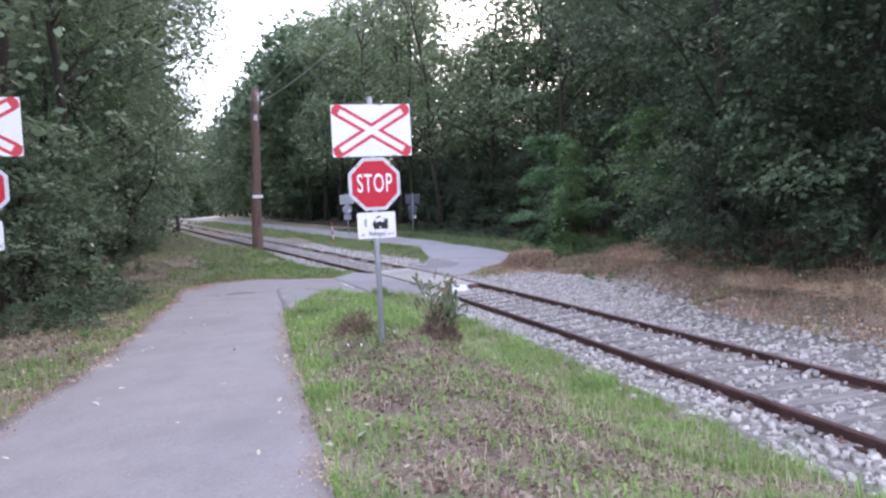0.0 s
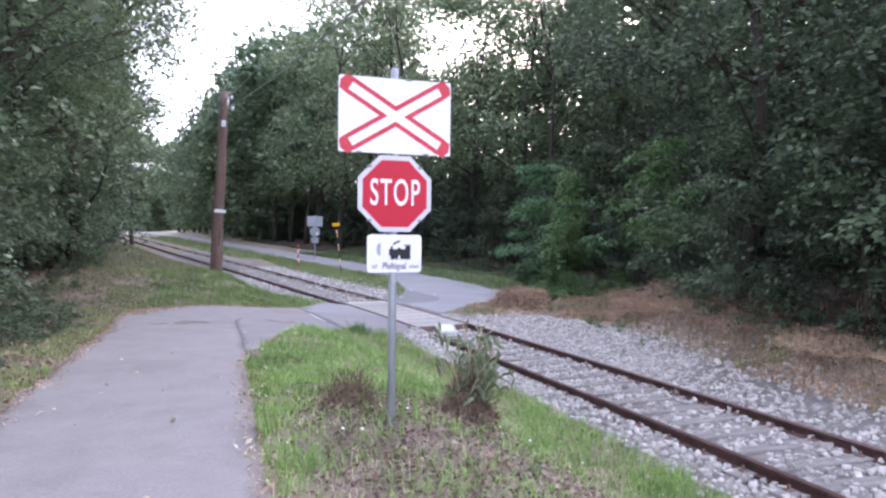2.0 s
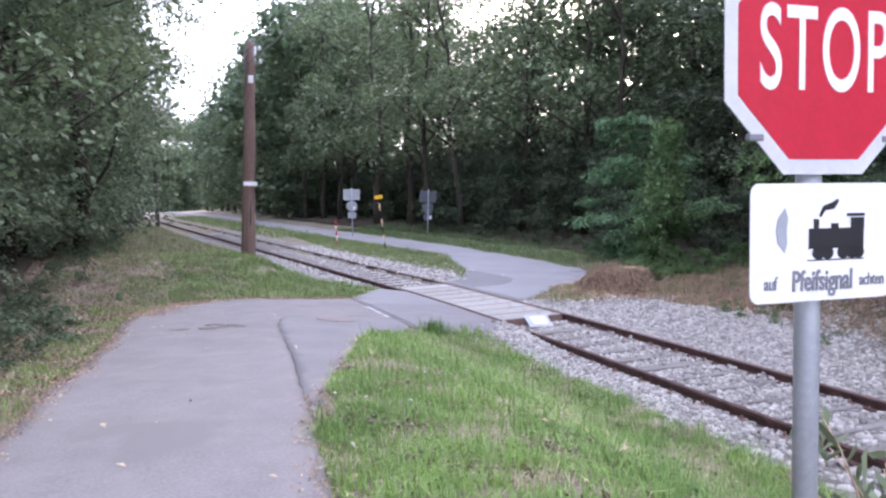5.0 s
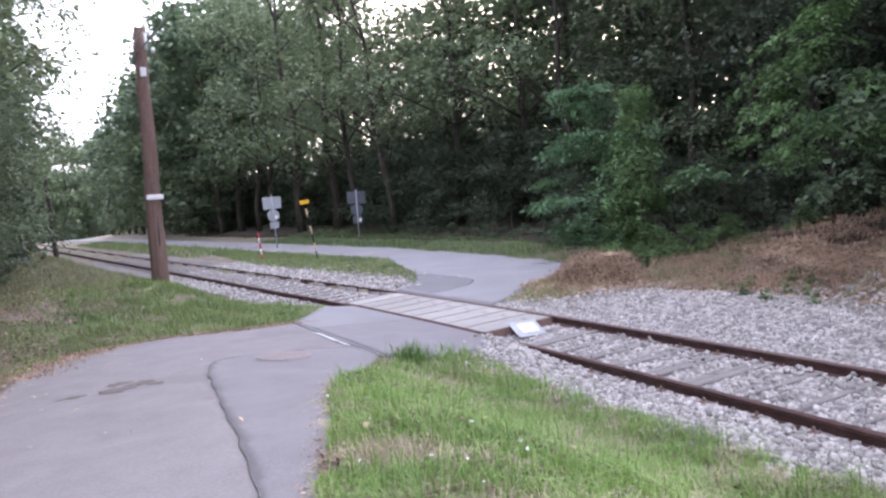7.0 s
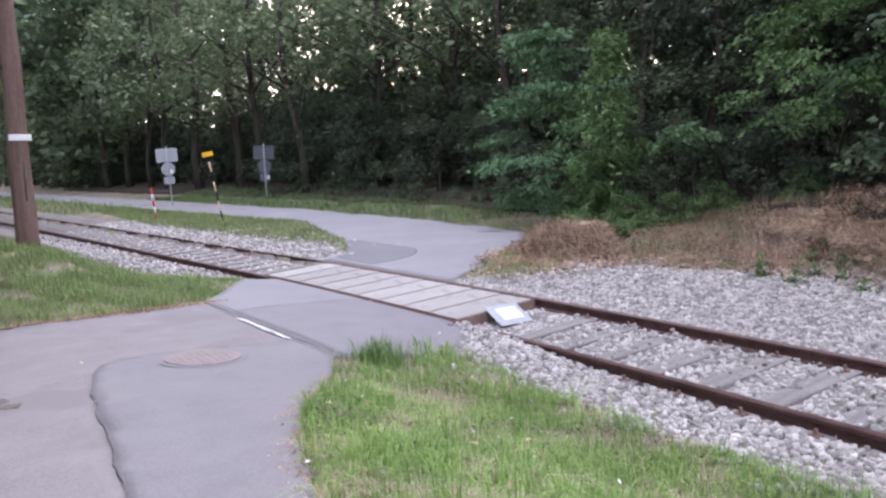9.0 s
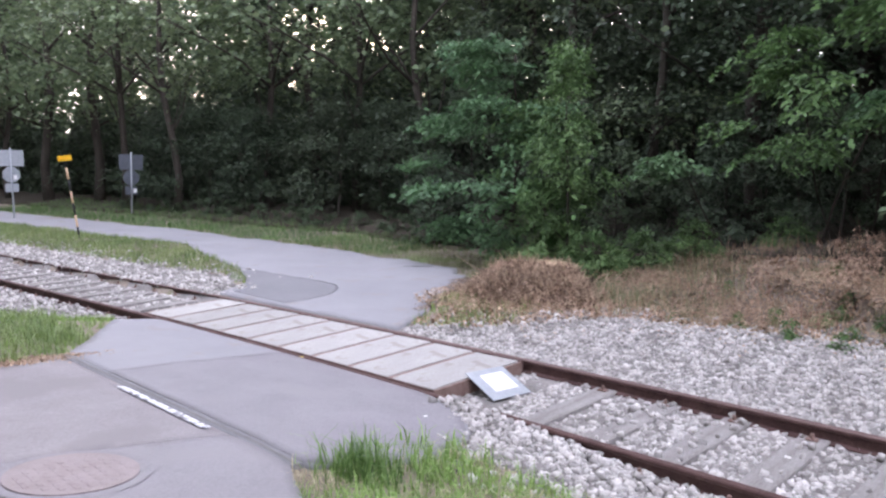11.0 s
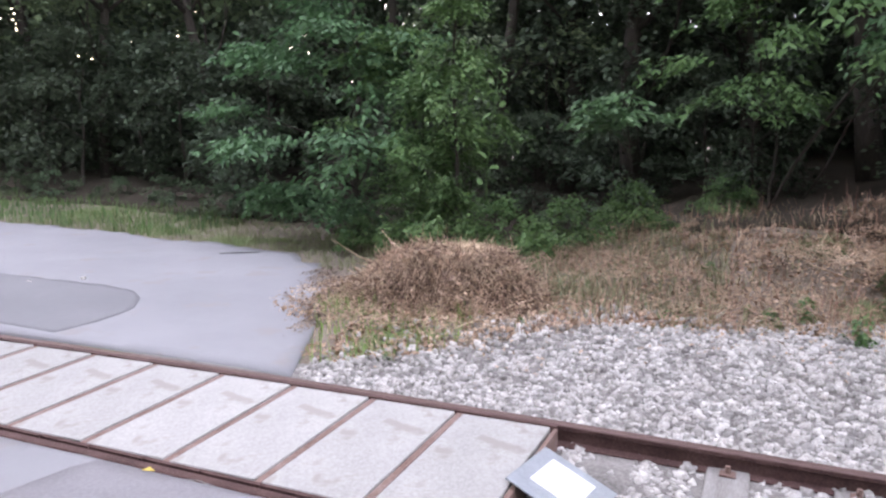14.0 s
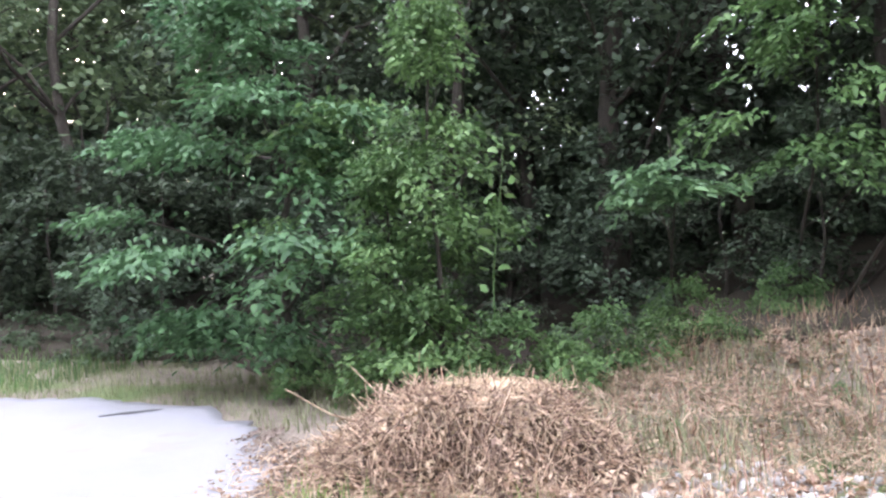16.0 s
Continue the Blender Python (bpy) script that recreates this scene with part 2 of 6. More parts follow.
def mesh_part(name, verts, faces, mat, parent=None, smooth=False):
    """Links arrays of vertices and equal-sized faces as one mesh object."""
    verts, faces = np.asarray(verts, dtype=np.float32), np.asarray(faces, dtype=np.int32)
    n = faces.shape[1]
    me = bpy.data.meshes.new(name)
    me.vertices.add(len(verts))
    me.vertices.foreach_set("co", verts.ravel())
    me.loops.add(faces.size)
    me.loops.foreach_set("vertex_index", faces.ravel())
    me.polygons.add(len(faces))
    me.polygons.foreach_set("loop_start", np.arange(0, faces.size, n, dtype=np.int32))
    me.polygons.foreach_set("loop_total", np.full(len(faces), n, dtype=np.int32))
    if smooth:
        me.polygons.foreach_set("use_smooth", np.ones(len(faces), dtype=bool))
    me.update(calc_edges=True)
    me.materials.append(MAT[mat])
    ob = new(name, me)
    if parent is not None:
        ob.parent = parent
    return ob


def empty(name, m, label, category, group=""):
    ob = new(name)
    ob.matrix_world = m
    return tagged(ob, label, category, group)


def box(bm, cx, cy, cz, sx, sy, sz, bevel=0.0, turn=None):
    r = bmesh.ops.create_cube(bm, size=1.0)
    vs = r["verts"]
    bmesh.ops.scale(bm, vec=(sx, sy, sz), verts=vs)
    if bevel:
        es = list({e for v in vs for e in v.link_edges})
        b = bmesh.ops.bevel(bm, geom=es, offset=bevel, segments=2, affect="EDGES", profile=0.5)
        vs = list({v for f in b["faces"] for v in f.verts} | {v for v in vs if v.is_valid})
    if turn is not None:
        bmesh.ops.transform(bm, matrix=turn, verts=vs)
    bmesh.ops.translate(bm, vec=(cx, cy, cz), verts=vs)
    return vs


def tube(bm, points, radii, sides=10):
    """A tapered tube along points."""
    rings = []
    pts = [Vector(p) for p in points]
    for i, p in enumerate(pts):
        d = (pts[min(i + 1, len(pts) - 1)] - pts[max(i - 1, 0)]).normalized()
        side = d.cross(Vector((0.3, 1, 0.1))).normalized()
        up = side.cross(d)
        r = radii[i]
        rings.append([bm.verts.new(p + side * (r * math.cos(2 * math.pi * k / sides)) + up * (r * math.sin(2 * math.pi * k / sides))) for k in range(sides)])
    for a, b in zip(rings, rings[1:]):
        for k in range(sides):
            f = bm.faces.new((a[k], a[(k + 1) % sides], b[(k + 1) % sides], b[k]))
            f.smooth = True
    bm.faces.new(rings[0][::-1])
    bm.faces.new(rings[-1])


def smooth_step(a, b, x):
    t = np.clip((x - a) / (b - a), 0, 1)
    return t * t * (3 - 2 * t)


# ---- the lie of the land ----
GAUGE = 1.505


def rail_x(y):
    """Middle of the nearer rail: a curve that runs out straight."""
    yc = np.clip(y, -22, 8)
    return -0.00573 * yc ** 2 - 0.0000381 * yc ** 3 + (-0.01146 * yc - 0.0001143 * yc ** 2) * (y - yc)


def rail_z(y):
    yc = np.clip(y, -16, 14)
    return 0.00873 * yc + np.where(yc < 0, 0.001155, 0.0006) * yc ** 2 + np.where(y < 0, -0.02, 0.02) * (y - yc)


def waves(x, y, size, seed=0.0):
    """Smooth unevenness between about -1 and 1."""
    s = seed
    return (np.sin(x / size * 2.1 + 1.7 * np.sin(y / size * 1.3 + s) + s) + np.sin(y / size * 2.7 + 1.3 * np.sin(x / size * 1.9 + 2 * s)) + np.sin((x + y) / size * 3.9 + s * 3)) / 3


def land(x, y):
    """Height of the ground."""
    x, y = np.asarray(x, float), np.asarray(y, float)
    xr, zr = x - rail_x(y), rail_z(y)
    bed = zr - 0.17 + 0.035 * np.clip(xr, 0, 1.5)
    left = 0.72 - 0.34 * smooth_step(-8, 0, y) + 0.60 * smooth_step(2.5, 7.5, y)
    left = left + np.maximum(zr - 0.35, 0) * smooth_step(6, 14, y)
    cross = smooth_step(-3.0, -0.3, y) * (1 - smooth_step(5, 6.5, y))
    lw = smooth_step(-1.2, -3.8, xr)
    lin = np.clip((-xr - 0.1) / 4.2, 0, 1)
    zl = bed * (1 - lw) + left * lw
    zc = (zr - 0.01) * (1 - lin) + left * lin
    zl = zl * (1 - cross) + zc * cross
    zl = zl + 0.12 * np.exp(-((x + 4.6) ** 2 / 2 + (y + 11.5) ** 2 / 5)) + 0.35 * smooth_step(-8.6, -11, x)
    road = smooth_step(0.6, 2.6, y)
    foot = 3.0 + 1.4 * smooth_step(-6, -1, y)
    rz = bed + (zr + 0.14 - bed) * smooth_step(1.9, 3.6, xr)
    rz = rz * (1 - road) + (zr + 0.02 + 0.10 * smooth_step(1.5, 4, xr)) * road
    bank = (1.05 - 0.38 * smooth_step(-4, 0, y)) * smooth_step(0, 2.2, xr - foot) * (1 - smooth_step(-0.5, 2.2, y))
    right = rz + bank + 0.5 * smooth_step(0, 6, xr - 8)
    z = np.where(xr < 0, zl, np.where(xr < 1.5, bed, right))
    rough = 0.035 * waves(x, y, 1.3) * smooth_step(2.4, 3.6, np.abs(xr - 0.75)) * (1 - cross * smooth_step(-8, -6, xr) * (1 - smooth_step(0, 1, xr)))
    far = smooth_step(60, 200, np.hypot(x, y))
    return (z + rough) * (1 - far) + far * 1.0


def spread(lo, hi, step, far):
    inner = np.arange(lo, hi + step / 2, step)
    grow = step * 1.25 ** np.arange(1, 60)
    outer = np.cumsum(grow)
    outer = outer[outer < far]
    return np.concatenate([lo - outer[::-1], inner, hi + outer])


gx, gy = spread(-9.5, 8.5, 0.15, 900.0), spread(-21.0, 12.0, 0.15, 900.0)
XX, YY = np.meshgrid(gx, gy, indexing="ij")
nx, ny = XX.shape
gv = np.stack([XX, YY, land(XX, YY)], -1).reshape(-1, 3)
ii = (np.arange(nx - 1)[:, None] * ny + np.arange(ny - 1)[None, :]).ravel()
ground = mesh_part("ground", gv, np.stack([ii, ii + ny, ii + ny + 1, ii + 1], -1), "soil", smooth=True)
tagged(ground, "uneven brown soil with moss and thin grass", "ground", kind="structure")


def inside(poly, x, y):
    poly = np.asarray(poly, float)
    r = np.zeros(np.shape(x), bool)
    x0, y0 = poly[-1]
    for x1, y1 in poly:
        c = ((y1 > y) != (y0 > y)) & (x < (x0 - x1) * (y - y1) / (y0 - y1 + 1e-12) + x1)
        r ^= c
        x0, y0 = x1, y1
    return r


def nearest_on(poly, x, y):
    poly = np.asarray(poly, float)
    best = np.full(np.shape(x), 1e9)
    bx, by = np.array(x), np.array(y)
    for a, b in zip(poly, np.roll(poly, -1, 0)):
        d = b - a
        t = np.clip(((x - a[0]) * d[0] + (y - a[1]) * d[1]) / (d @ d + 1e-12), 0, 1)
        qx, qy = a[0] + t * d[0], a[1] + t * d[1]
        dist = np.hypot(qx - x, qy - y)
        near = dist < best
        best, bx, by = np.where(near, dist, best), np.where(near, qx, bx), np.where(near, qy, by)
    return bx, by, best


def fray(poly, amount, step=0.12):
    """The open line with its long sides broken up by small irregular steps."""
    out = []
    poly = [Vector(p) for p in poly]
    for a, b in zip(poly, poly[1:]):
        n = max(1, int((b - a).length / step))
        normal = Vector((-(b - a).y, (b - a).x)).normalized()
        for k in range(n):
            p = a.lerp(b, k / n)
            w = amount * float(waves(p.x, p.y, 0.35, 2.0)) + amount * 0.4 * random.uniform(-1, 1)
            out.append(p + normal * w)
    return [(p.x, p.y) for p in out]


def sheet(name, poly, lift, mat, step=0.12, fall=0.05, height=land):
    """A surface laid on the land inside the polygon, with a turned-down rim."""
    poly = np.asarray(poly, float)
    xs = np.arange(poly[:, 0].min() - step, poly[:, 0].max() + step, step)
    ys = np.arange(poly[:, 1].min() - step, poly[:, 1].max() + step, step)
    X, Y = np.meshgrid(xs, ys, indexing="ij")
    mx, my = (X[:-1, :-1] + step / 2), (Y[:-1, :-1] + step / 2)
    cells = inside(poly, mx, my)
    n = len(ys)
    i, j = np.nonzero(cells)
    q = np.stack([i * n + j, (i + 1) * n + j, (i + 1) * n + j + 1, i * n + j + 1], -1)
    used, inv = np.unique(q, return_inverse=True)
    q = inv.reshape(-1, 4)
    vx, vy = X.ravel()[used], Y.ravel()[used]
    edges = np.concatenate([q[:, [0, 1]], q[:, [1, 2]], q[:, [2, 3]], q[:, [3, 0]]])
    key = np.sort(edges, 1)
    uniq, idx, cnt = np.unique(key, axis=0, return_index=True, return_counts=True)
    rim = edges[idx[cnt == 1]]
    onrim = np.unique(rim)
    bx, by, dist = nearest_on(poly, vx[onrim], vy[onrim])
    vx[onrim], vy[onrim] = bx, by
    vz = height(vx, vy) + lift
    top = np.stack([vx, vy, vz], -1)
    low = {v: len(top) + k for k, v in enumerate(onrim)}
    skirt = top[onrim].copy()
    skirt[:, 2] -= fall
    side = np.array([[b, a, low[a], low[b]] for a, b in rim])
    return mesh_part(name, np.concatenate([top, skirt]), np.concatenate([q, side]), mat, smooth=False)


# ---- asphalt ----
PATH_LEFT = [(-9.3, -30.0), (-8.9, -19.0), (-8.3, -13.0), (-7.95, -11.4), (-7.6, -10.0), (-7.22, -7.2), (-6.95, -3.5), (-6.75, 0.0), (-6.6, 1.0), (-6.3, 1.9), (-5.4, 2.7), (-4.1, 2.7), (-2.7, 3.0), (-2.2, 3.2)]
SEAM_LINE = [(-2.15, -0.22), (-2.7, -0.1), (-3.4, 0.0), (-3.8, 0.0), (-4.12, -0.14), (-4.3, -0.5), (-4.42, -1.2), (-4.58, -2.6), (-4.72, -3.9), (-4.84, -4.9), (-4.95, -5.75), (-5.2, -7.8)]
SEAM = [(a + 0.024 * float(waves(a * 2.3, b * 2.3, 1.0)) + 0.008 * float(waves(a * 9, b * 10, 1.0, 3.0)), b) for a, b in fray(SEAM_LINE, 0.0, 0.07)] + SEAM_LINE[-1:]
PATH_RIGHT = [(-5.29, -8.5), (-5.68, -11.7), (-5.9, -14.0), (-6.05, -15.4), (-6.25, -19.0), (-6.6, -30.0)]
path_surface = sheet("road_path", fray(PATH_LEFT, 0.05) + [(-2.16, 3.2)] + SEAM + fray(PATH_RIGHT, 0.05) + PATH_RIGHT[-1:], 0.022, "asphalt_old")
tagged(path_surface, "worn grey asphalt footpath with a frayed edge", "path", kind="structure")
APRON = [(-2.16, -0.23), (-2.16, -0.95), (-2.5, -1.6), (-3.46, -3.1), (-3.88, -4.0), (-4.25, -5.2), (-4.75, -6.4), (-5.2, -7.75)] + [(a + 0.004, b) for a, b in SEAM[-2:0:-1]]
apron = sheet("road_apron", APRON[:2] + fray(APRON[2:8], 0.05) + APRON[7:], 0.030, "asphalt_new", 0.1)
tagged(apron, "smooth bluish grey asphalt apron before the crossing", "road", kind="structure")
def along(y, off):
    """A point off metres beside the nearer rail."""
    d = float(rail_x(y + 0.05) - rail_x(y - 0.05)) / 0.1
    n = math.hypot(1, d)
    return float(rail_x(y)) + off / n, y - off * d / n


def beside(y0, y1, off, step=1.0):
    n = max(2, int(abs(y1 - y0) / step))
    return [along(y0 + (y1 - y0) * k / n, off) for k in range(n + 1)]


SLAB = [(-2.07, -1.0), (-1.75, -1.08), (-1.32, -1.26), (-1.06, -1.28), (-0.56, -1.06), (-0.22, -0.6), (-0.1, -0.2)] + beside(0.0, 6.4, -0.075) + [(-0.87, 5.1), (-1.6, 3.9), (-2.07, 3.25)]
slab = sheet("road_crossing", fray(SLAB[:7], 0.04) + SLAB[6:], 0.026, "asphalt_pale", 0.1)
tagged(slab, "grey asphalt ramp between drain slot and rail", "road", kind="structure")
DARK = [(-2.06, -0.98), (-1.75, -1.06), (-1.32, -1.24), (-1.06, -1.26), (-0.57, -1.04), (-0.24, -0.6), (-0.12, -0.2)] + beside(0.2, 2.3, -0.09) + [(-0.9, 2.29), (-1.4, 2.31), (-1.76, 2.26), (-2.06, 2.24)]
patch = sheet("road_patch", fray(DARK[:7], 0.03) + DARK[6:], 0.0315, "asphalt_new", 0.1, 0.003)
tagged(patch, "darker asphalt repair patch beside the rail", "road", kind="structure")
FAR_ROAD = beside(2.1, 6.3, GAUGE + 0.075) + [(2.2, 6.9), (2.9, 8.3), (3.4, 10.5)] + beside(12.5, 140.0, 5.0, 4.0) + beside(140.0, 17.0, 7.5, 4.0) + [(6.25, 13.3), (6.3, 9.5), (6.12, 6.9), (5.84, 5.25), (5.3, 4.4), (4.3, 3.5), (2.65, 2.65)]
FAR_ROAD = FAR_ROAD[:-7] + fray(FAR_ROAD[-7:], 0.13, 0.12) + FAR_ROAD[-1:]
far_road = sheet("road_far", FAR_ROAD, 0.03, "asphalt_pale", 0.15)
tagged(far_road, "pale grey asphalt lane along the wood", "road", kind="structure")
FAR_PATCH = [(1.58, 4.75), (2.0, 4.72), (2.3, 4.73), (2.55, 4.8), (2.75, 4.92), (2.92, 5.12), (3.02, 5.4), (3.06, 5.7), (3.05, 6.2), (3.02, 6.8), (3.0, 7.4), (2.98, 8.1), (2.79, 8.07), (2.57, 7.62), (2.21, 6.92), (1.9, 6.62), (1.6, 6.3)]
far_patch = sheet("road_far_patch", fray(FAR_PATCH, 0.03, 0.1) + FAR_PATCH[-1:], 0.0335, "asphalt_patch", 0.08, 0.002)
tagged(far_patch, "darker rounded asphalt patch in the lane", "road", kind="structure")

streak = [(5.16 + 0.44 * u, 5.95 - 0.40 * u + 0.02 * math.sin(6 * u), 0.012 + 0.04 * math.sin(math.pi * u) * (1 + 0.4 * math.sin(17 * u))) for u in np.linspace(0, 1, 16)]
streak = [(a + 0.6 * w, b + 0.8 * w) for a, b, w in streak] + [(a - 0.6 * w, b - 0.8 * w) for a, b, w in streak[::-1]]
tagged(sheet("tar_streak", streak, 0.036, "tar", 0.02, 0.003), "small dark tar streak on the lane", "road mark")
for px_, py_, rx, ry in ((-5.42, -1.02, 0.2, 0.15), (-5.12, -0.82, 0.15, 0.13), (-5.86, -0.92, 0.16, 0.07), (-5.36, -0.58, 0.13, 0.11), (-4.98, -1.06, 0.09, 0.08)):
    ring = [(px_ + rx * math.cos(a) * (1 + 0.25 * math.sin(3 * a + px_ * 9) + 0.2 * math.sin(7 * a + py_ * 20)), py_ + ry * math.sin(a) * (1 + 0.25 * math.cos(4 * a + py_ * 7) + 0.2 * math.sin(9 * a))) for a in np.arange(0, 6.28, 0.16)]
    tagged(sheet("road_pothole", ring, 0.0265, "pothole", 0.025, 0.003), "shallow crumbled hole in the old asphalt", "pothole", kind="structure")

# drain slot across the apron, white line beside it
bedding = sheet("road_joint", [(-2.163, -0.98), (-2.068, -0.98), (-2.068, 3.2), (-2.163, 3.2)], 0.027, "asphalt_patch", 0.03, 0.03)
tagged(bedding, "gritty joint filled with dirt between asphalt layers", "road seam", kind="structure")
slot = sheet("drain_slot", [(-2.128, -0.98), (-2.104, -0.98), (-2.104, 3.2), (-2.128, 3.2)], 0.030, "seam", 0.024, 0.008)
tagged(slot, "narrow dark drain slot set across the asphalt", "drain")
slot_rim = sheet("road_line", [(-2.26, 0.02), (-2.20, 0.0), (-2.19, 1.5), (-2.25, 1.55)], 0.041, "line", 0.06, 0.01)
tagged(slot_rim, "worn white painted stop line", "road marking", kind="structure")
crack_line = [p for p in SEAM if p[1] < -0.35]
bm = bmesh.new()
edges = []
for a, b in crack_line:
    c = a + 0.004
    w = 0.0025 + 0.003 * float(smooth_step(-1.2, -3.0, b)) + 0.0025 * float(smooth_step(-0.6, -2.4, b)) * float(waves(a * 6, b * 6, 1.0, 5.0))
    z = float(land(c, b))
    edges.append((bm.verts.new((c - w, b, z + 0.0345)), bm.verts.new((c + w, b, z + 0.0345))))
for (a, b), (c, d) in zip(edges, edges[1:]):
    bm.faces.new((a, b, d, c))
crack = part("road_crack", bm, "seam")
tagged(crack, "dark open seam between two asphalt layers", "road seam", kind="structure")

# manhole cover
bm = bmesh.new()
bmesh.ops.create_cone(bm, cap_ends=True, segments=40, radius1=0.36, radius2=0.36, depth=0.03)
hole = part("manhole_cover", bm, "iron")
hz = float(land(-3.3, -0.45)) + 0.034
slope = float(land(-3.0, -0.45) - land(-3.6, -0.45)) / 0.6
hole.matrix_world = pose(-3.3, -0.45, hz, 0, math.degrees(-math.atan(slope)), 0)
tagged(hole, "round rusty iron manhole cover with raised ribs", "manhole")
bm = bmesh.new()
for k in range(9):
    xk = -0.28 + 0.07 * k
    half = math.sqrt(max(0.0, 0.31 ** 2 - xk ** 2))
    for j in range(int(half * 2 / 0.08)):
        box(bm, xk, -half + 0.08 * j + 0.04, 0.015, 0.03, 0.045, 0.006, 0.002)
tagged(part("ribs", bm, "iron", hole), kind="stuff")
bm = bmesh.new()
r1 = bmesh.ops.create_circle(bm, segments=40, radius=0.365)["verts"]
r2 = bmesh.ops.create_circle(bm, segments=40, radius=0.43)["verts"]
for k in range(40):
    bm.faces.new((r1[k], r1[(k + 1) % 40], r2[(k + 1) % 40], r2[k]))
bmesh.ops.translate(bm, vec=(0, 0, 0.008), verts=bm.verts)
part("frame_ring", bm, "asphalt_new", hole)


# ---- railway ----
RAIL = [(-0.0625, -0.14), (0.0625, -0.14), (0.0625, -0.13), (0.012, -0.115), (0.009, -0.045), (0.035, -0.032), (0.036, -0.008), (0.028, 0.0), (-0.028, 0.0), (-0.036, -0.008), (-0.035, -0.032), (-0.009, -0.045), (-0.012, -0.115), (-0.0625, -0.13)]


def rail(off, label):
    """One rail with its foot and web, and its head."""
    ys = np.concatenate([np.arange(-34, 30, 0.5), np.arange(30, 150, 4.0)])
    g = empty("rail", pose(0, 0, 0), label, "rail", "rails of the track")
    for name, profile, mat in (("foot_and_web", RAIL[:5] + RAIL[11:], "rust"), ("head", RAIL[4:12], "railtop")):
        bm = bmesh.new()
        rings = []
        for y in ys:
            d = float(rail_x(y + 0.05) - rail_x(y - 0.05)) / 0.1
            n = math.hypot(1, d)
            cx, cy = along(float(y), off)
            z = float(rail_z(y)) + 0.023 * off
            rings.append([bm.verts.new((cx + u / n, cy - u * d / n, z + v)) for u, v in profile])
        m = len(profile)
        for a, b in zip(rings, rings[1:]):
            for k in range(m):
                bm.faces.new((a[k], a[(k + 1) % m], b[(k + 1) % m], b[k]))
        bmesh.ops.recalc_face_normals(bm, faces=bm.faces)
        ob = part(name, bm, mat, g)
        if name == "head":
            ob.data.materials.append(MAT["rust"])
            for p in ob.data.polygons:
                p.material_index = 0 if p.normal.z > 0.5 else 1
    return g


rail(0.0, "rusty brown steel rail with a dull worn head")
rail(GAUGE, "rusty brown steel rail raised on the curve's outside")

# sleepers
bm = bmesh.new()
box(bm, 0, 0, 0, 2.02, 0.24, 0.14, 0.012)
for v in bm.verts:
    v.co.z += 0.006 * waves(v.co.x * 5, v.co.y * 9, 1.0)
first = None
sleeper_ys = [-1.02 - 0.64 * k for k in range(-60, 40)]
for y in sleeper_ys:
    if -0.6 < y < 6.0 or y < -24 or y > 37:
        continue
    cx, cy = along(y, 0.75)
    m = pose(cx, cy, float(rail_z(y)) + 0.017 - 0.183, 0, -1.3, random.uniform(-1.5, 1.5) + math.degrees(math.atan(-float(rail_x(y + .05) - rail_x(y - .05)) / 0.1)))
    if first is None:
        first = part("sleeper", bm, "sleeper")
        tagged(first, "weathered grey wooden sleeper sunk in ballast", "sleeper", "sleepers of the track")
        first.matrix_world = m
        for off in (-0.75, 0.75):
            for s in (-0.085, 0.085):
                b2 = bmesh.new()
                box(b2, off + s, 0, 0.078, 0.07, 0.09, 0.016, 0.004)
                bmesh.ops.create_cone(b2, cap_ends=True, segments=6, radius1=0.019, radius2=0.016, depth=0.045, matrix=Matrix.Translation((off + s, 0, 0.105)))
                part("rail_clip", b2, "rusty", first, "rusty clamp plate with bolt")
    else:
        copy_thing(first, m)

# crossing deck of concrete panels
deck = empty("crossing_deck", pose(0, 0, 0), "nine pale concrete panels in rusty steel edging between rails", "crossing deck")
PANELS, DECK_END = 9, 5.84
pitch_y = DECK_END / PANELS
shared = None
for k in range(PANELS):
    y = pitch_y * (k + 0.5)
    cx, cy = along(y, GAUGE / 2)
    turn = math.degrees(math.atan(-float(rail_x(y + .05) - rail_x(y - .05)) / 0.1))
    m = pose(cx, cy, float(rail_z(y)) + 0.012 - 0.06, 0, -1.32, turn + random.uniform(-0.3, 0.3))
    if shared is None:
        bm = bmesh.new()
        box(bm, 0, 0, 0, 1.31, pitch_y - 0.05, 0.13, 0.008)
        shared = part("panel", bm, "concrete", deck)
        shared.matrix_world = m
    else:
        o = new("panel", shared.data)
        o.parent = deck
        o.matrix_world = m
for k in range(PANELS + 1):
    y = pitch_y * k
    cx, cy = along(y, GAUGE / 2)
    turn = math.degrees(math.atan(-float(rail_x(y + .05) - rail_x(y - .05)) / 0.1))
    bm = bmesh.new()
    box(bm, 0, 0, 0, 1.33, 0.045 if k else 0.03, 0.15, 0.004)
    part("edging", bm, "rusty", deck).matrix_world = pose(cx, cy, float(rail_z(y)) - 0.065, 0, -1.32, turn)
for off in (0.067, GAUGE - 0.067):
    bm = bmesh.new()
    for k in range(14):
        y = DECK_END * (k + 0.5) / 14
        cx, cy = along(y, off)
        box(bm, cx, cy, float(rail_z(y)) + 0.023 * off - 0.06, 0.03, DECK_END / 14 + 0.01, 0.12)
    part("side_edging", bm, "rust", deck)

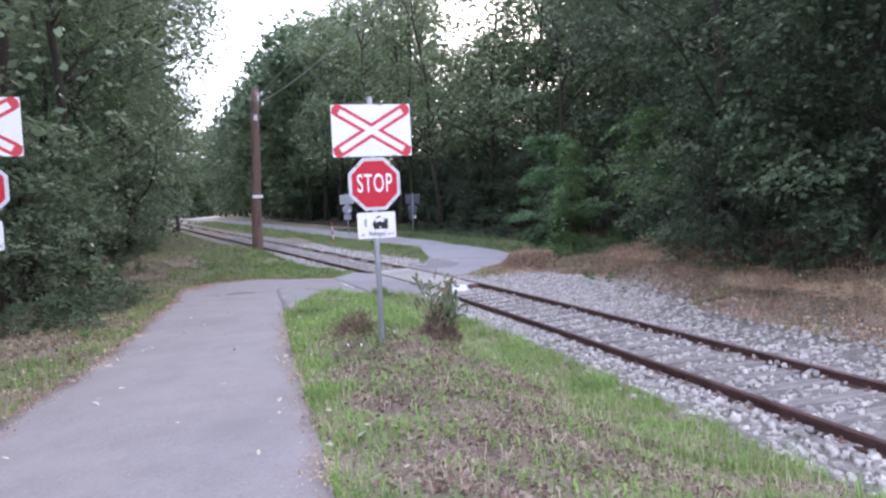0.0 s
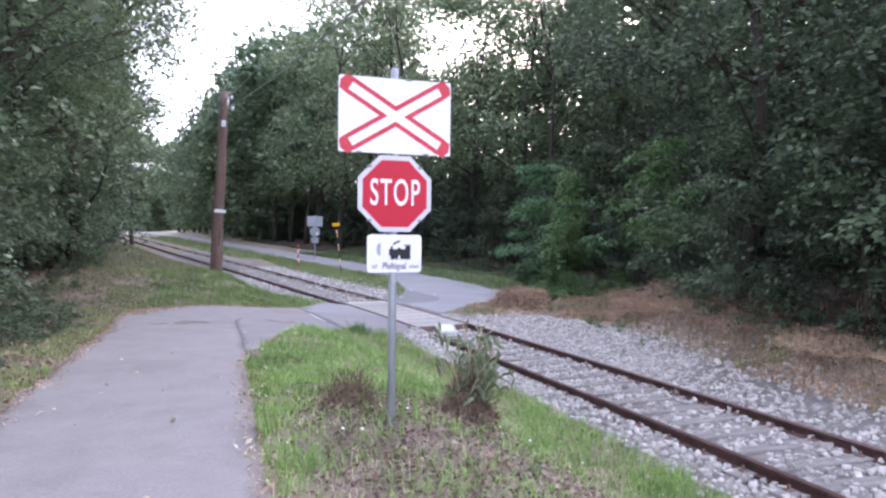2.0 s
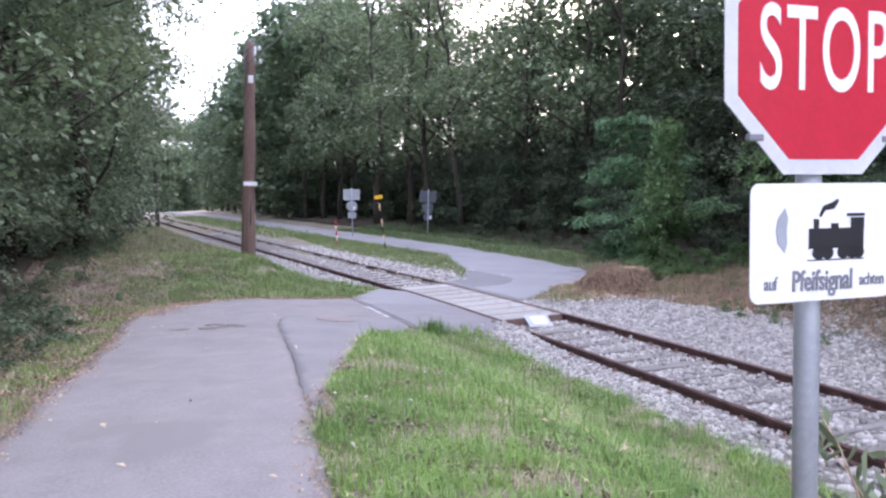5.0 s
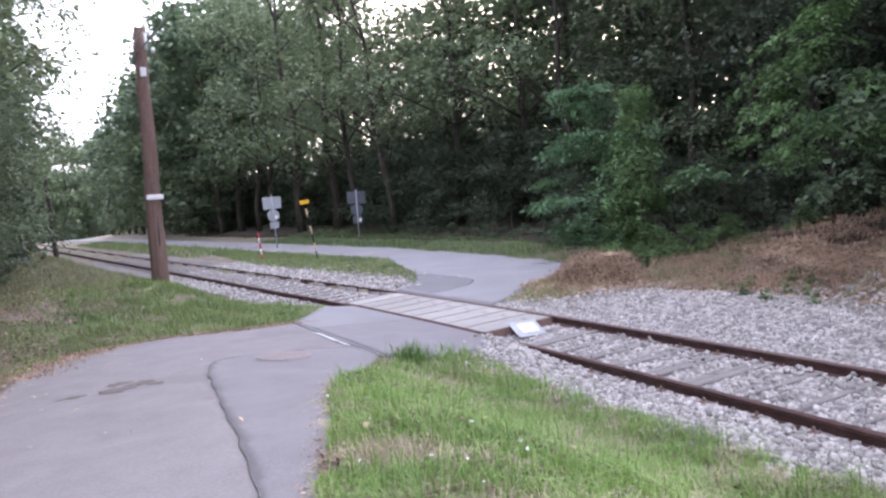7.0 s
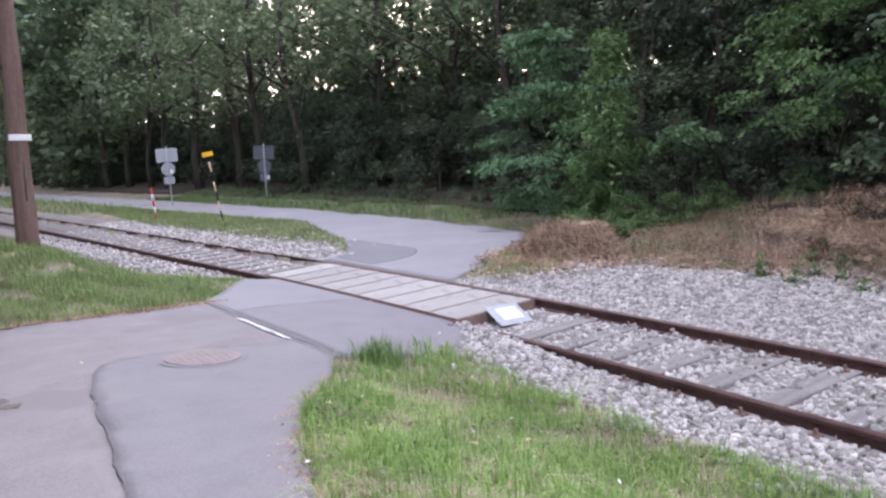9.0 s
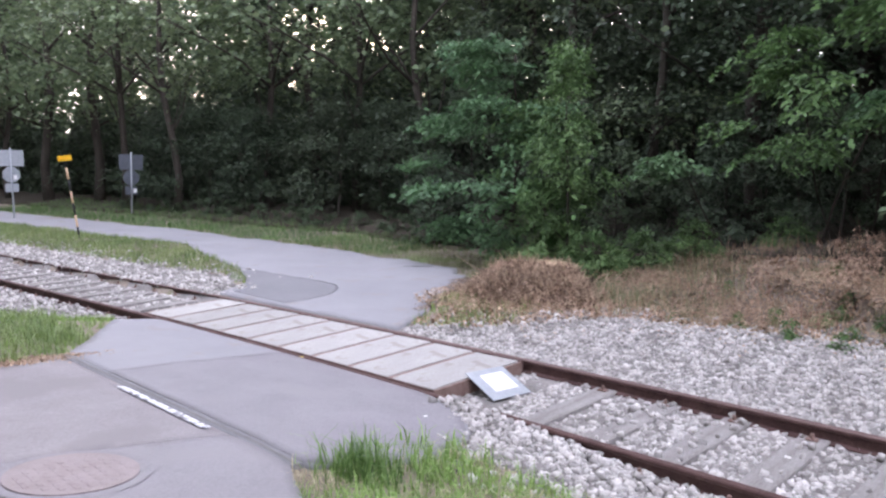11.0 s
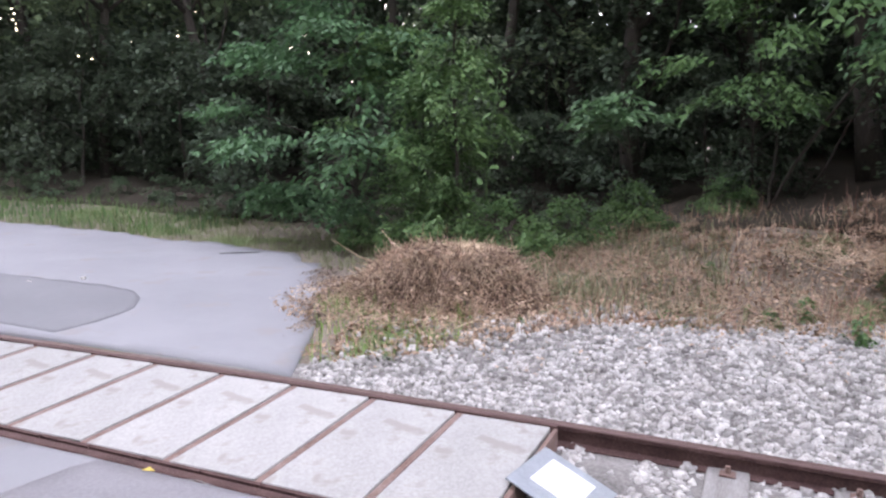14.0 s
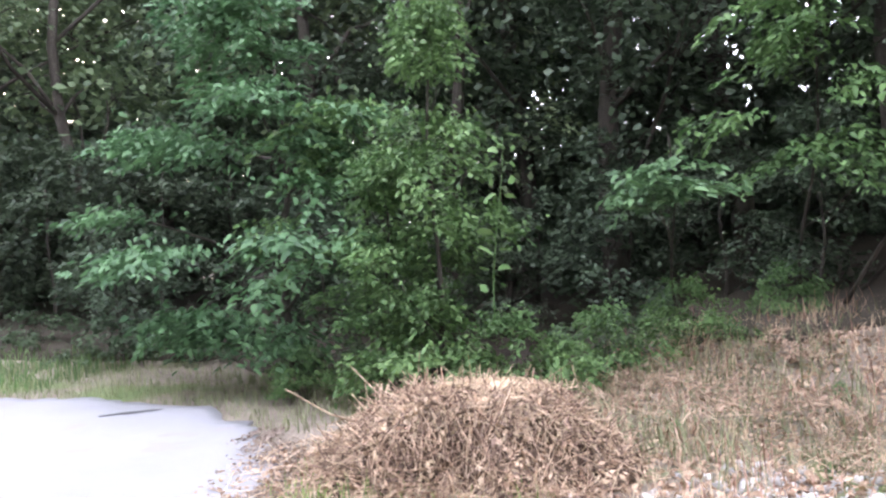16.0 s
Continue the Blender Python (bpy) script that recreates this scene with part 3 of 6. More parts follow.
# square plate leaning on the deck's end
plate = empty("reflector_plate", pose(0.77, -0.22, -0.03, 21, 0, -10), "square grey metal plate with white reflective centre leaning on the deck", "plate")
bm = bmesh.new()
box(bm, 0, 0, 0, 0.48, 0.48, 0.012, 0.004)
part("backing", bm, "galv", plate)
bm = bmesh.new()
box(bm, 0.02, 0.01, 0.009, 0.29, 0.28, 0.004, 0.001)
part("reflector", bm, "white", plate, "white reflective sheet")


# ---- stones ----
def stones(name, count, where, size, seed, label):
    """Angular stones scattered by where(rng, n), which returns x, y and how far the stones stand up."""
    rng = np.random.default_rng(seed)
    x, y, up = where(rng, count)
    n = len(x)
    cube = np.array([[-1, -1, -1], [1, -1, -1], [1, 1, -1], [-1, 1, -1], [-1, -1, 1], [1, -1, 1], [1, 1, 1], [-1, 1, 1]], float)
    quads = np.array([[0, 3, 2, 1], [4, 5, 6, 7], [0, 1, 5, 4], [1, 2, 6, 5], [2, 3, 7, 6], [3, 0, 4, 7]])
    v = np.repeat(cube[None], n, 0) * (1 + rng.uniform(-0.45, 0.35, (n, 8, 3)))
    s = size * rng.uniform(0.55, 1.25, (n, 1)) * rng.uniform(0.7, 1.25, (n, 3)) * 0.5
    v *= s[:, None, :]
    a, b, c = rng.uniform(0, 2 * np.pi, (3, n))
    ca, sa, cb, sb = np.cos(a), np.sin(a), np.cos(b * 0.25), np.sin(b * 0.25)
    vx, vy, vz = v[..., 0].copy(), v[..., 1].copy(), v[..., 2].copy()
    vy, vz = vy * cb[:, None] - vz * sb[:, None], vy * sb[:, None] + vz * cb[:, None]
    vx, vy = vx * ca[:, None] - vy * sa[:, None], vx * sa[:, None] + vy * ca[:, None]
    v = np.stack([vx + x[:, None], vy + y[:, None], vz + (land(x, y) + up)[:, None]], -1).reshape(-1, 3)
    f = (quads[None] + 8 * np.arange(n)[:, None, None]).reshape(-1, 4)
    ob = mesh_part(name, v, f, "stone")
    return tagged(ob, label, "ballast", kind="stuff")


def ballast_far_edge(y):
    """How far the ballast reaches beyond the track."""
    return np.interp(y, [-22, -9, -6, -2.5, 0, 1.4, 2.2, 5.4, 8, 12, 40], [2.8, 2.9, 3.3, 4.1, 3.7, 2.6, 1.8, 1.6, 2.75, 2.5, 2.2])


def ballast_near_edge(y):
    return np.interp(y, [-22, -12, -8, -3, -1.5, -1.25, -1.0, -0.55, -0.2, 6.0, 7.5, 40], [-0.75, -0.66, -0.64, -0.72, -0.75, -0.95, -0.5, -0.18, -0.05, -0.05, -0.9, -1.2])


def ballast_spots(y0, y1):
    def where(rng, n):
        y = rng.uniform(y0, y1, n)
        off = rng.uniform(-1.6, 4.6, n)
        frayed = 0.18 * rng.normal(size=n) + 0.15 * waves(off * 3, y * 3, 1.0)
        ok = (off > ballast_near_edge(y) + frayed) & (off < ballast_far_edge(y) + 2.6 * frayed)
        ok &= ~((y > -0.02) & (y < DECK_END) & (off > -0.1) & (off < GAUGE + 0.1))
        ok &= ~((y > 2.2) & (y < 6.3) & (off > GAUGE))
        ok &= ~((y > -0.3) & (y < 6.2) & (off < 0))
        y, off = y[ok], off[ok]
        x = rail_x(y) + off
        between = (off > 0) & (off < GAUGE)
        up = np.where(between, rng.uniform(-0.03, 0.012, len(y)), rng.uniform(-0.014, 0.02, len(y)))
        up = up + np.where((off < -0.04) & (off > -0.5), 0.028 * smooth_step(-0.5, -0.12, off), 0.0)
        phase = np.abs(((y + 1.02) / 0.64 + 0.5) % 1.0 - 0.5) * 0.64
        onsleeper = between & (phase < 0.13)
        keep = ~onsleeper | (rng.uniform(size=len(y)) < np.where((y > -4.5) & (y < 0), 0.07, 0.3))
        return x[keep], y[keep], (up + np.where(onsleeper & (y < -1.3), 0.055, 0.0))[keep]
    return where


bed_poly = [(float(rail_x(y)) + float(ballast_near_edge(y)) - 0.05, float(y)) for y in np.arange(-24, -0.3, 0.5)] + [(-0.06, 0.0)] + [(float(rail_x(y)) - 0.06, float(y)) for y in np.arange(0.5, 6.1, 0.5)] + [(float(rail_x(y)) + float(ballast_near_edge(y)), float(y)) for y in np.arange(6.5, 40, 0.5)]
bed_poly += [(float(rail_x(y)) + float(ballast_far_edge(y)), float(y)) for y in np.arange(40, -24, -0.5)]
bed = sheet("ground_ballast", fray(bed_poly, 0.05) + bed_poly[-1:], 0.012, "ballast", 0.2, 0.05)
tagged(bed, "grey crushed stone track bed", "ballast", kind="structure")
stones("ballast_stones", 60000, ballast_spots(-7.0, 2.4), 0.045, 1, "pale grey angular crushed stone along the rails")
stones("ballast_stones", 15000, ballast_spots(-20.0, -7.0), 0.062, 2, "pale grey angular crushed stone along the rails")
stones("ballast_stones", 13000, ballast_spots(5.6, 22.0), 0.066, 3, "pale grey angular crushed stone beyond the deck")


# ---- signs ----
def octagon(bm, r, z, thick):
    vs = [bm.verts.new((r * math.cos(math.pi / 8 + k * math.pi / 4), r * math.sin(math.pi / 8 + k * math.pi / 4), z)) for k in range(8)]
    f = bm.faces.new(vs)
    e = bmesh.ops.extrude_face_region(bm, geom=[f])
    bmesh.ops.translate(bm, vec=(0, 0, thick), verts=[v for v in e["geom"] if isinstance(v, bmesh.types.BMVert)])
    bmesh.ops.recalc_face_normals(bm, faces=bm.faces)


def round_plate(bm, w, h, thick, r, z=0.0):
    pts = []
    for cx, cy, a0 in ((w / 2 - r, h / 2 - r, 0), (-w / 2 + r, h / 2 - r, 90), (-w / 2 + r, -h / 2 + r, 180), (w / 2 - r, -h / 2 + r, 270)):
        for k in range(5):
            a = radians(a0 + 22.5 * k)
            pts.append((cx + r * math.cos(a), cy + r * math.sin(a)))
    vs = [bm.verts.new((x, y, z)) for x, y in pts]
    f = bm.faces.new(vs)
    e = bmesh.ops.extrude_face_region(bm, geom=[f])
    bmesh.ops.translate(bm, vec=(0, 0, thick), verts=[v for v in e["geom"] if isinstance(v, bmesh.types.BMVert)])
    bmesh.ops.recalc_face_normals(bm, faces=bm.faces)


def flat_poly(bm, pts, z, thick=0.0015):
    vs = [bm.verts.new((x, y, z)) for x, y in pts]
    f = bm.faces.new(vs)
    e = bmesh.ops.extrude_face_region(bm, geom=[f])
    bmesh.ops.translate(bm, vec=(0, 0, thick), verts=[v for v in e["geom"] if isinstance(v, bmesh.types.BMVert)])


def letters(text, size, mat, parent, name, m, squeeze=1.0, bold=0.0, spacing=1.0):
    cu = bpy.data.curves.new(name, "FONT")
    cu.body, cu.size, cu.align_x, cu.align_y, cu.extrude, cu.offset, cu.space_character = text, size, "CENTER", "CENTER", 0.0012, bold, spacing
    tmp = new(name, cu)
    me = bpy.data.meshes.new_from_object(tmp.evaluated_get(bpy.context.evaluated_depsgraph_get()))
    bpy.data.objects.remove(tmp)
    me.transform(Matrix.Diagonal((squeeze, 1, 1, 1)))
    me.materials.clear()
    me.materials.append(MAT[mat])
    ob = new(name, me)
    ob.parent = parent
    ob.matrix_local = m
    return ob


def saltire(parent, w, h, z):
    """Red outlined diagonal cross with pointed ends, on a white board w by h."""
    L, t, band = math.hypot(w, h) * 0.462, h * 0.118, h * 0.06
    ang = math.atan2(h * 0.80, w * 0.86)
    tip = 0.075
    for s in (1, -1):
        for end in (1, -1):
            bm = bmesh.new()
            for side in (1, -1):
                k = 1 / math.tan(ang) if side * end * s < 0 else math.tan(ang)
                flat_poly(bm, [(end * (t - band) * k, side * (t - band)), (end * (L - tip), side * (t - band)), (end * (L - tip), side * t), (end * t * k, side * t)], z)
            # solid pointed tip
            flat_poly(bm, [(end * (L - tip), t), (end * (L - 0.012), t * 0.9), (end * (L + 0.012), 0), (end * (L - 0.012), -t * 0.9), (end * (L - tip), -t)], z)
            bmesh.ops.recalc_face_normals(bm, faces=bm.faces)
            part("cross_outline", bm, "red_pale", parent).matrix_local = pose(0, 0, 0, 0, 0, math.degrees(s * ang))


SIGN = dict(label_w=0.425, label_h=0.285, stop=0.572, cross_w=0.872, cross_h=0.56)


def crossing_sign(m, label, full=True):
    """Post with a level crossing board, a stop sign and an extra plate. m: foot of the post; the faces look along -y."""
    g = empty("level_crossing_sign", m, label, "road sign", "signs at the crossing")
    bm = bmesh.new()
    tube(bm, [(0, 0.045, -0.5), (0, 0.045, 2.62)], [0.03, 0.03], 16)
    bmesh.ops.create_cone(bm, cap_ends=True, segments=16, radius1=0.032, radius2=0.02, depth=0.02, matrix=Matrix.Translation((0, 0.045, 2.63)))
    part("post", bm, "galv", g)
    face = pose(0, 0, 0, 90, 0, 0)
    z_label, z_stop, z_cross = 1.24, 1.69, 2.27
    bm = bmesh.new()
    round_plate(bm, SIGN["cross_w"], SIGN["cross_h"], 0.003, 0.012)
    board = part("crossing_board", bm, "white", g, "white board with a red outlined diagonal cross")
    board.matrix_local = pose(0, 0, z_cross) @ face
    saltire(board, SIGN["cross_w"], SIGN["cross_h"], 0.0035)
    bm = bmesh.new()
    octagon(bm, SIGN["stop"] / 2 / math.cos(math.pi / 8), 0.0, 0.003)
    stop = part("stop_plate", bm, "plate_rim", g, "octagonal stop plate with white rim")
    stop.matrix_local = pose(0, 0, z_stop) @ face
    bm = bmesh.new()
    octagon(bm, (SIGN["stop"] / 2 - 0.036) / math.cos(math.pi / 8), 0.0034, 0.0012)
    part("red_field", bm, "red", stop)
    letters("STOP", 0.28, "white", stop, "lettering", pose(0, 0.0, 0.0055), 0.535, 0.0025, 1.14)
    bm = bmesh.new()
    round_plate(bm, SIGN["label_w"], SIGN["label_h"], 0.003, 0.025)
    extra = part("extra_plate", bm, "white", g, "white plate with a black steam engine")
    extra.matrix_local = pose(0, 0, z_label) @ face
    bm = bmesh.new()
    s = 0.46
    box(bm, 0.045, 0.005, 0.004, 0.155, 0.052, 0.002)
    box(bm, 0.105, 0.042, 0.004, 0.038, 0.03, 0.002)
    box(bm, 0.10, 0.064, 0.004, 0.05, 0.008, 0.002)
    box(bm, -0.012, 0.04, 0.004, 0.014, 0.03, 0.002)
    box(bm, 0.04, 0.036, 0.004, 0.02, 0.014, 0.002)
    for wx in (-0.005, 0.02, 0.065, 0.09, 0.108):
        bmesh.ops.create_cone(bm, cap_ends=True, segments=14, radius1=0.017, radius2=0.017, depth=0.002, matrix=Matrix.Translation((wx, -0.032, 0.004)))
    box(bm, 0.045, -0.05, 0.004, 0.16, 0.003, 0.002)
    bmesh.ops.transform(bm, matrix=Matrix.Translation((-0.008, 0.004, 0)) @ Matrix.Diagonal((1.08, 0.95, 1, 1)), verts=bm.verts)
    part("engine_picture", bm, "black", extra)
    bm = bmesh.new()
    tube(bm, [(-0.01, 0.062, 0.004), (0.002, 0.082, 0.004), (0.03, 0.088, 0.004), (0.045, 0.102, 0.004)], [0.004, 0.007, 0.009, 0.004], 8)
    for v in bm.verts:
        v.co.z = 0.004 + (v.co.z - 0.004) * 0.1
    part("smoke_picture", bm, "black", extra)
    bm = bmesh.new()
    flat_poly(bm, [(-0.115, 0.085), (-0.135, 0.06), (-0.14, 0.03), (-0.135, 0.0), (-0.115, -0.022), (-0.108, 0.0), (-0.11, 0.03), (-0.106, 0.06)], 0.004)
    bmesh.ops.recalc_face_normals(bm, faces=bm.faces)
    part("horn_picture", bm, "sign_back", extra)
    letters("Pfeifsignal", 0.07, "bars", extra, "lettering", pose(0.0, -0.095, 0.0045), 0.68, 0.0015)
    letters("auf", 0.045, "bars", extra, "lettering", pose(-0.155, -0.097, 0.0045), 0.7, 0.0005)
    letters("achten", 0.042, "bars", extra, "lettering", pose(0.153, -0.097, 0.0045), 0.7, 0.0005)
    for z, w in ((z_cross + 0.2, 0.5), (z_cross - 0.2, 0.5), (z_stop + 0.12, 0.35), (z_stop - 0.12, 0.35), (z_label, 0.3)):
        bm = bmesh.new()
        box(bm, 0, 0.012, z, w, 0.018, 0.03, 0.003)
        box(bm, 0, 0.045, z, 0.078, 0.075, 0.032, 0.004)
        part("bracket", bm, "galv", g)
    # edge clamps
    for cx, cz, turn in ((0.2, z_stop + 0.2, 45), (-0.2, z_stop + 0.2, -45), (0.2, z_stop - 0.2, -45), (-0.2, z_stop - 0.2, 45), (0.1, z_cross + 0.278, 0), (0.24, z_cross - 0.278, 0), (-0.28, z_cross - 0.278, 0)):
        bm = bmesh.new()
        box(bm, cx, 0.0, cz, 0.042, 0.016, 0.016, 0.003)
        part("edge_clamp", bm, "bars", g, "small grey clamp")
    return g


crossing_sign(pose(-4.68, -11.62, 0.92, 0, 0, -4), "grey post with crossing board, red stop sign and whistle plate")
crossing_sign(pose(-8.5, -11.4, 1.02, 0, 0, 6), "post with crossing board and stop sign against dark shrubs")


def back_sign(m, label, mats):
    """A sign seen from behind, or so far off that it shows as plain plates."""
    g = empty("level_crossing_sign", m, label, "road sign", "signs beyond the crossing")
    bm = bmesh.new()
    tube(bm, [(0, 0, -0.2), (0, 0, 2.72)], [0.032, 0.032], 12)
    part("post", bm, "galv", g)
    face = pose(0, 0.035, 0, 90, 0, 0)
    bm = bmesh.new()
    round_plate(bm, 0.92, 0.61, 0.004, 0.012)
    part("crossing_board", bm, mats, g).matrix_local = pose(0, 0, 2.33) @ face
    bm = bmesh.new()
    octagon(bm, 0.32, 0, 0.004)
    part("stop_plate", bm, "sign_back" if mats == "galv" else mats, g).matrix_local = pose(0, 0, 1.70) @ face
    bm = bmesh.new()
    round_plate(bm, 0.46, 0.33, 0.004, 0.02)
    part("extra_plate", bm, "galv" if mats == "galv" else mats, g).matrix_local = pose(0, 0, 1.20) @ face
    bm = bmesh.new()
    round_plate(bm, 0.13, 0.17, 0.004, 0.01)
    part("mounting_plate", bm, "white", g, "small pale mounting plate").matrix_local = pose(0.12, -0.08, 1.6 if mats == "galv" else 1.2) @ face
    return g


back_sign(pose(4.0, 26.8, float(land(4.0, 26.8)), 0, 0, -4), "pale grey backs of crossing signs on a thin post", "galv")
back_sign(pose(7.6, 24.6, float(land(7.6, 24.6)) - 0.22, 0, 2, -8), "dark grey backs of crossing signs before the wood", "sign_dark")

# leaning yellow and black marker post with a yellow board
mk = empty("marker_post", pose(2.85, 16.8, float(land(2.85, 16.8)), -2, -6.5, 0), "leaning black and pale orange striped post with yellow board", "marker post")
for k in range(6):
    bm = bmesh.new()
    tube(bm, [(0, 0, 0.33 * k), (0, 0, 0.33 * (k + 1))], [0.028, 0.028], 10)
    part("stripe", bm, "orange" if k in (1, 3, 5) else "black", mk)
bm = bmesh.new()
tube(bm, [(0, 0, 1.98), (0, 0, 2.2)], [0.02, 0.02], 8)
part("stem", bm, "black", mk)
bm = bmesh.new()
round_plate(bm, 0.36, 0.15, 0.02, 0.02)
part("board", bm, "yellow", mk, "small yellow board").matrix_local = pose(0, 0, 2.24, 90, 0, 0)
rp = empty("marker_post", pose(1.75, 20.9, float(land(1.75, 20.9)), 0, -3, 0), "short red and white striped marker post", "marker post")
for k in range(5):
    bm = bmesh.new()
    tube(bm, [(0, 0, 0.23 * k), (0, 0, 0.23 * (k + 1))], [0.036, 0.036], 10)
    part("stripe", bm, "white" if k % 2 else "redpost", rp)


def utility_pole(m, h, r, label, fittings):
    g = empty("utility_pole", m, label, "utility pole", "wooden poles along the track")
    bm = bmesh.new()
    n = 14
    tube(bm, [(0.012 * math.sin(k), 0.01 * math.cos(2 * k), -0.2 + (h + 0.2) * k / n) for k in range(n + 1)], [r * (1.16 - 0.42 * k / n) + (0.03 if k == 0 else 0) for k in range(n + 1)], 18)
    part("shaft", bm, "pole" if fittings else "bark", g)
    if fittings:
        bm = bmesh.new()
        box(bm, 0.02, -r - 0.01, 2.0, 0.36, 0.06, 0.11, 0.01)
        part("plate", bm, "white", g, "small white plate")
        bm = bmesh.new()
        edge = [(0.035 + 0.012 * math.sin(3.1 * k), -r * (1.165 - 0.42 * (0.1 * k + 0.2) / h) + 0.01, 0.05 + 0.13 * k, 0.004 + 0.009 * math.sin(math.pi * k / 13)) for k in range(14)]
        sides = [(bm.verts.new((x - w, y, z)), bm.verts.new((x + w, y, z))) for x, y, z, w in edge]
        for (a, b), (c, d) in zip(sides, sides[1:]):
            bm.faces.new((a, b, d, c))
        part("drying_crack", bm, "black", g, "dark drying crack in the wood")
        for z, x in ((h - 0.55, r), (h - 0.2, r * 0.8)):
            bm = bmesh.new()
            tube(bm, [(x * 0.6, -0.05, z - 0.05), (x + 0.09, -0.05, z - 0.05), (x + 0.09, -0.05, z + 0.02)], [0.012] * 3, 8)
            part("hook", bm, "rusty", g)
            bm = bmesh.new()
            tube(bm, [(x + 0.09, -0.05, z), (x + 0.09, -0.05, z + 0.05), (x + 0.09, -0.05, z + 0.12)], [0.035, 0.05, 0.03], 12)
            part("insulator", bm, "bulb", g, "pale insulator")
        bm = bmesh.new()
        tube(bm, [(-r * 0.7, -0.03, h - 0.9), (-r * 0.95, -0.05, h - 0.3), (-r * 0.5, -0.06, h + 0.02), (0.0, -0.06, h + 0.09), (r * 0.6, -0.05, h + 0.02), (r * 0.9, -0.04, h - 0.12)], [0.018] * 6, 8)
        part("cable_loop", bm, "bars", g, "grey cable bent over the top")
        bm = bmesh.new()
        tube(bm, [(r * 0.62, -0.1, h - 0.5), (r * 0.62, -0.1, h - 0.12)], [0.035, 0.035], 10)
        part("conduit", bm, "bulb", g, "pale conduit stub")
        bm = bmesh.new()
        box(bm, 0.0, -r * 0.85, h - 1.0, 0.13, 0.06, 0.2, 0.01)
        part("small_box", bm, "bulb", g, "pale junction box")
    return g


utility_pole(pose(-3.85, 7.6, float(land(-3.85, 7.6)), 0.5, 2.4, 0), 5.78, 0.17, "weathered reddish brown wooden pole with white plate", True)
utility_pole(pose(-5.95, 46.4, float(land(-5.95, 46.4)), 0, 0, 0), 5.6, 0.15, "thin dark wooden pole beside the distant track", False)


# overhead wire from the pole
bm = bmesh.new()
wire_a, wire_b = Vector((-3.68, 7.5, 6.18)), Vector((-3.55, -26.0, 6.3))
tube(bm, [wire_a.lerp(wire_b, k / 24) - Vector((0, 0, 3.4 * (k / 24) * (1 - k / 24))) for k in range(25)], [0.019] * 25, 6)
tagged(part("overhead_wire", bm, "cable"), "thin pale grey overhead cable slung from the pole", "cable")
bm = bmesh.new()
wire_a, wire_b = wire_a + Vector((-0.12, 0.0, 0.12)), wire_b + Vector((-0.5, 0.0, 0.7))
tube(bm, [wire_a.lerp(wire_b, k / 24) - Vector((0, 0, 3.2 * (k / 24) * (1 - k / 24))) for k in range(25)], [0.012] * 25, 6)
tagged(part("overhead_wire", bm, "cable"), "thinner overhead wire above the pale cable", "cable")


# ---- plants ----
def leaf_quads(c, size, rng, up=0.55, droop=0.0, wide=0.30, oval=False, aim=None):
    """Folded, pointed leaves at the places c, pointing at random or along aim."""
    n = len(c)
    d = rng.normal(size=(n, 3))
    d[:, 2] = d[:, 2] * 0.5 - droop
    if aim is not None:
        d = d * 0.38 + aim
    d /= np.linalg.norm(d, axis=1, keepdims=True)
    nrm = rng.normal(size=(n, 3)) * (1 - up) + np.array([0, 0, 1.0]) * up
    side = np.cross(d, nrm)
    side /= np.linalg.norm(side, axis=1, keepdims=True) + 1e-9
    nn = np.cross(side, d)
    s = size * rng.uniform(0.6, 1.35, (n, 1))
    w = wide * s
    base, tip = c - d * s * 0.5, c + d * s * 0.5
    mid = c - d * s * 0.06 + nn * s * 0.10
    if not oval:
        v = np.stack([base, mid - side * w, tip, mid + side * w], 1).reshape(-1, 3)
        return v, np.arange(4 * n).reshape(-1, 4)
    low, high = c - d * s * 0.24 + nn * s * 0.07, c + d * s * 0.2 + nn * s * 0.03
    tip = tip - np.array([0, 0, 1.0]) * s * 0.14
    v = np.stack([base, low - side * w, high - side * w * 0.85, tip, high + side * w * 0.85, low + side * w], 1).reshape(-1, 3)
    k = 6 * np.arange(n)[:, None]
    return v, np.concatenate([k + np.array([[0, 1, 2, 3]]), k + np.array([[0, 3, 4, 5]])])


def shell(rx, ry, z0, z1, hollow=0.45, belly=0.75):
    """Places in the outer part of a crown between the heights z0 and z1."""
    def shape(rng, n):
        t = rng.uniform(0, 1, n)
        prof = np.sin(np.pi * np.clip(t ** belly, 0.06, 0.95)) ** 0.6
        a = rng.uniform(0, 2 * np.pi, n)
        r = np.sqrt(rng.uniform(hollow ** 2, 1, n)) * prof * (1 + 0.25 * np.sin(3 * a + 7 * t) + 0.15 * np.sin(5 * a))
        return np.stack([rx * r * np.cos(a), ry * r * np.sin(a), z0 + (z1 - z0) * t], -1)
    return shape


def lobed(n_lobes, lobe_r, flat, shape):
    """Sprays gathered on the upper and outer sides of a few lobes, with gaps between them."""
    def places(rng, n):
        mid = shape(rng, n_lobes)
        pick = rng.integers(0, n_lobes, n)
        r = lobe_r * rng.uniform(0.6, 1.3, n_lobes)[pick][:, None]
        o = rng.normal(size=(n, 3))
        o /= np.linalg.norm(o, axis=1, keepdims=True)
        o[:, 2] = np.where(rng.uniform(size=n) < 0.75, np.abs(o[:, 2]), o[:, 2]) * flat
        return mid[pick] + o * r * rng.uniform(0.55, 1.0, (n, 1)), mid
    return places


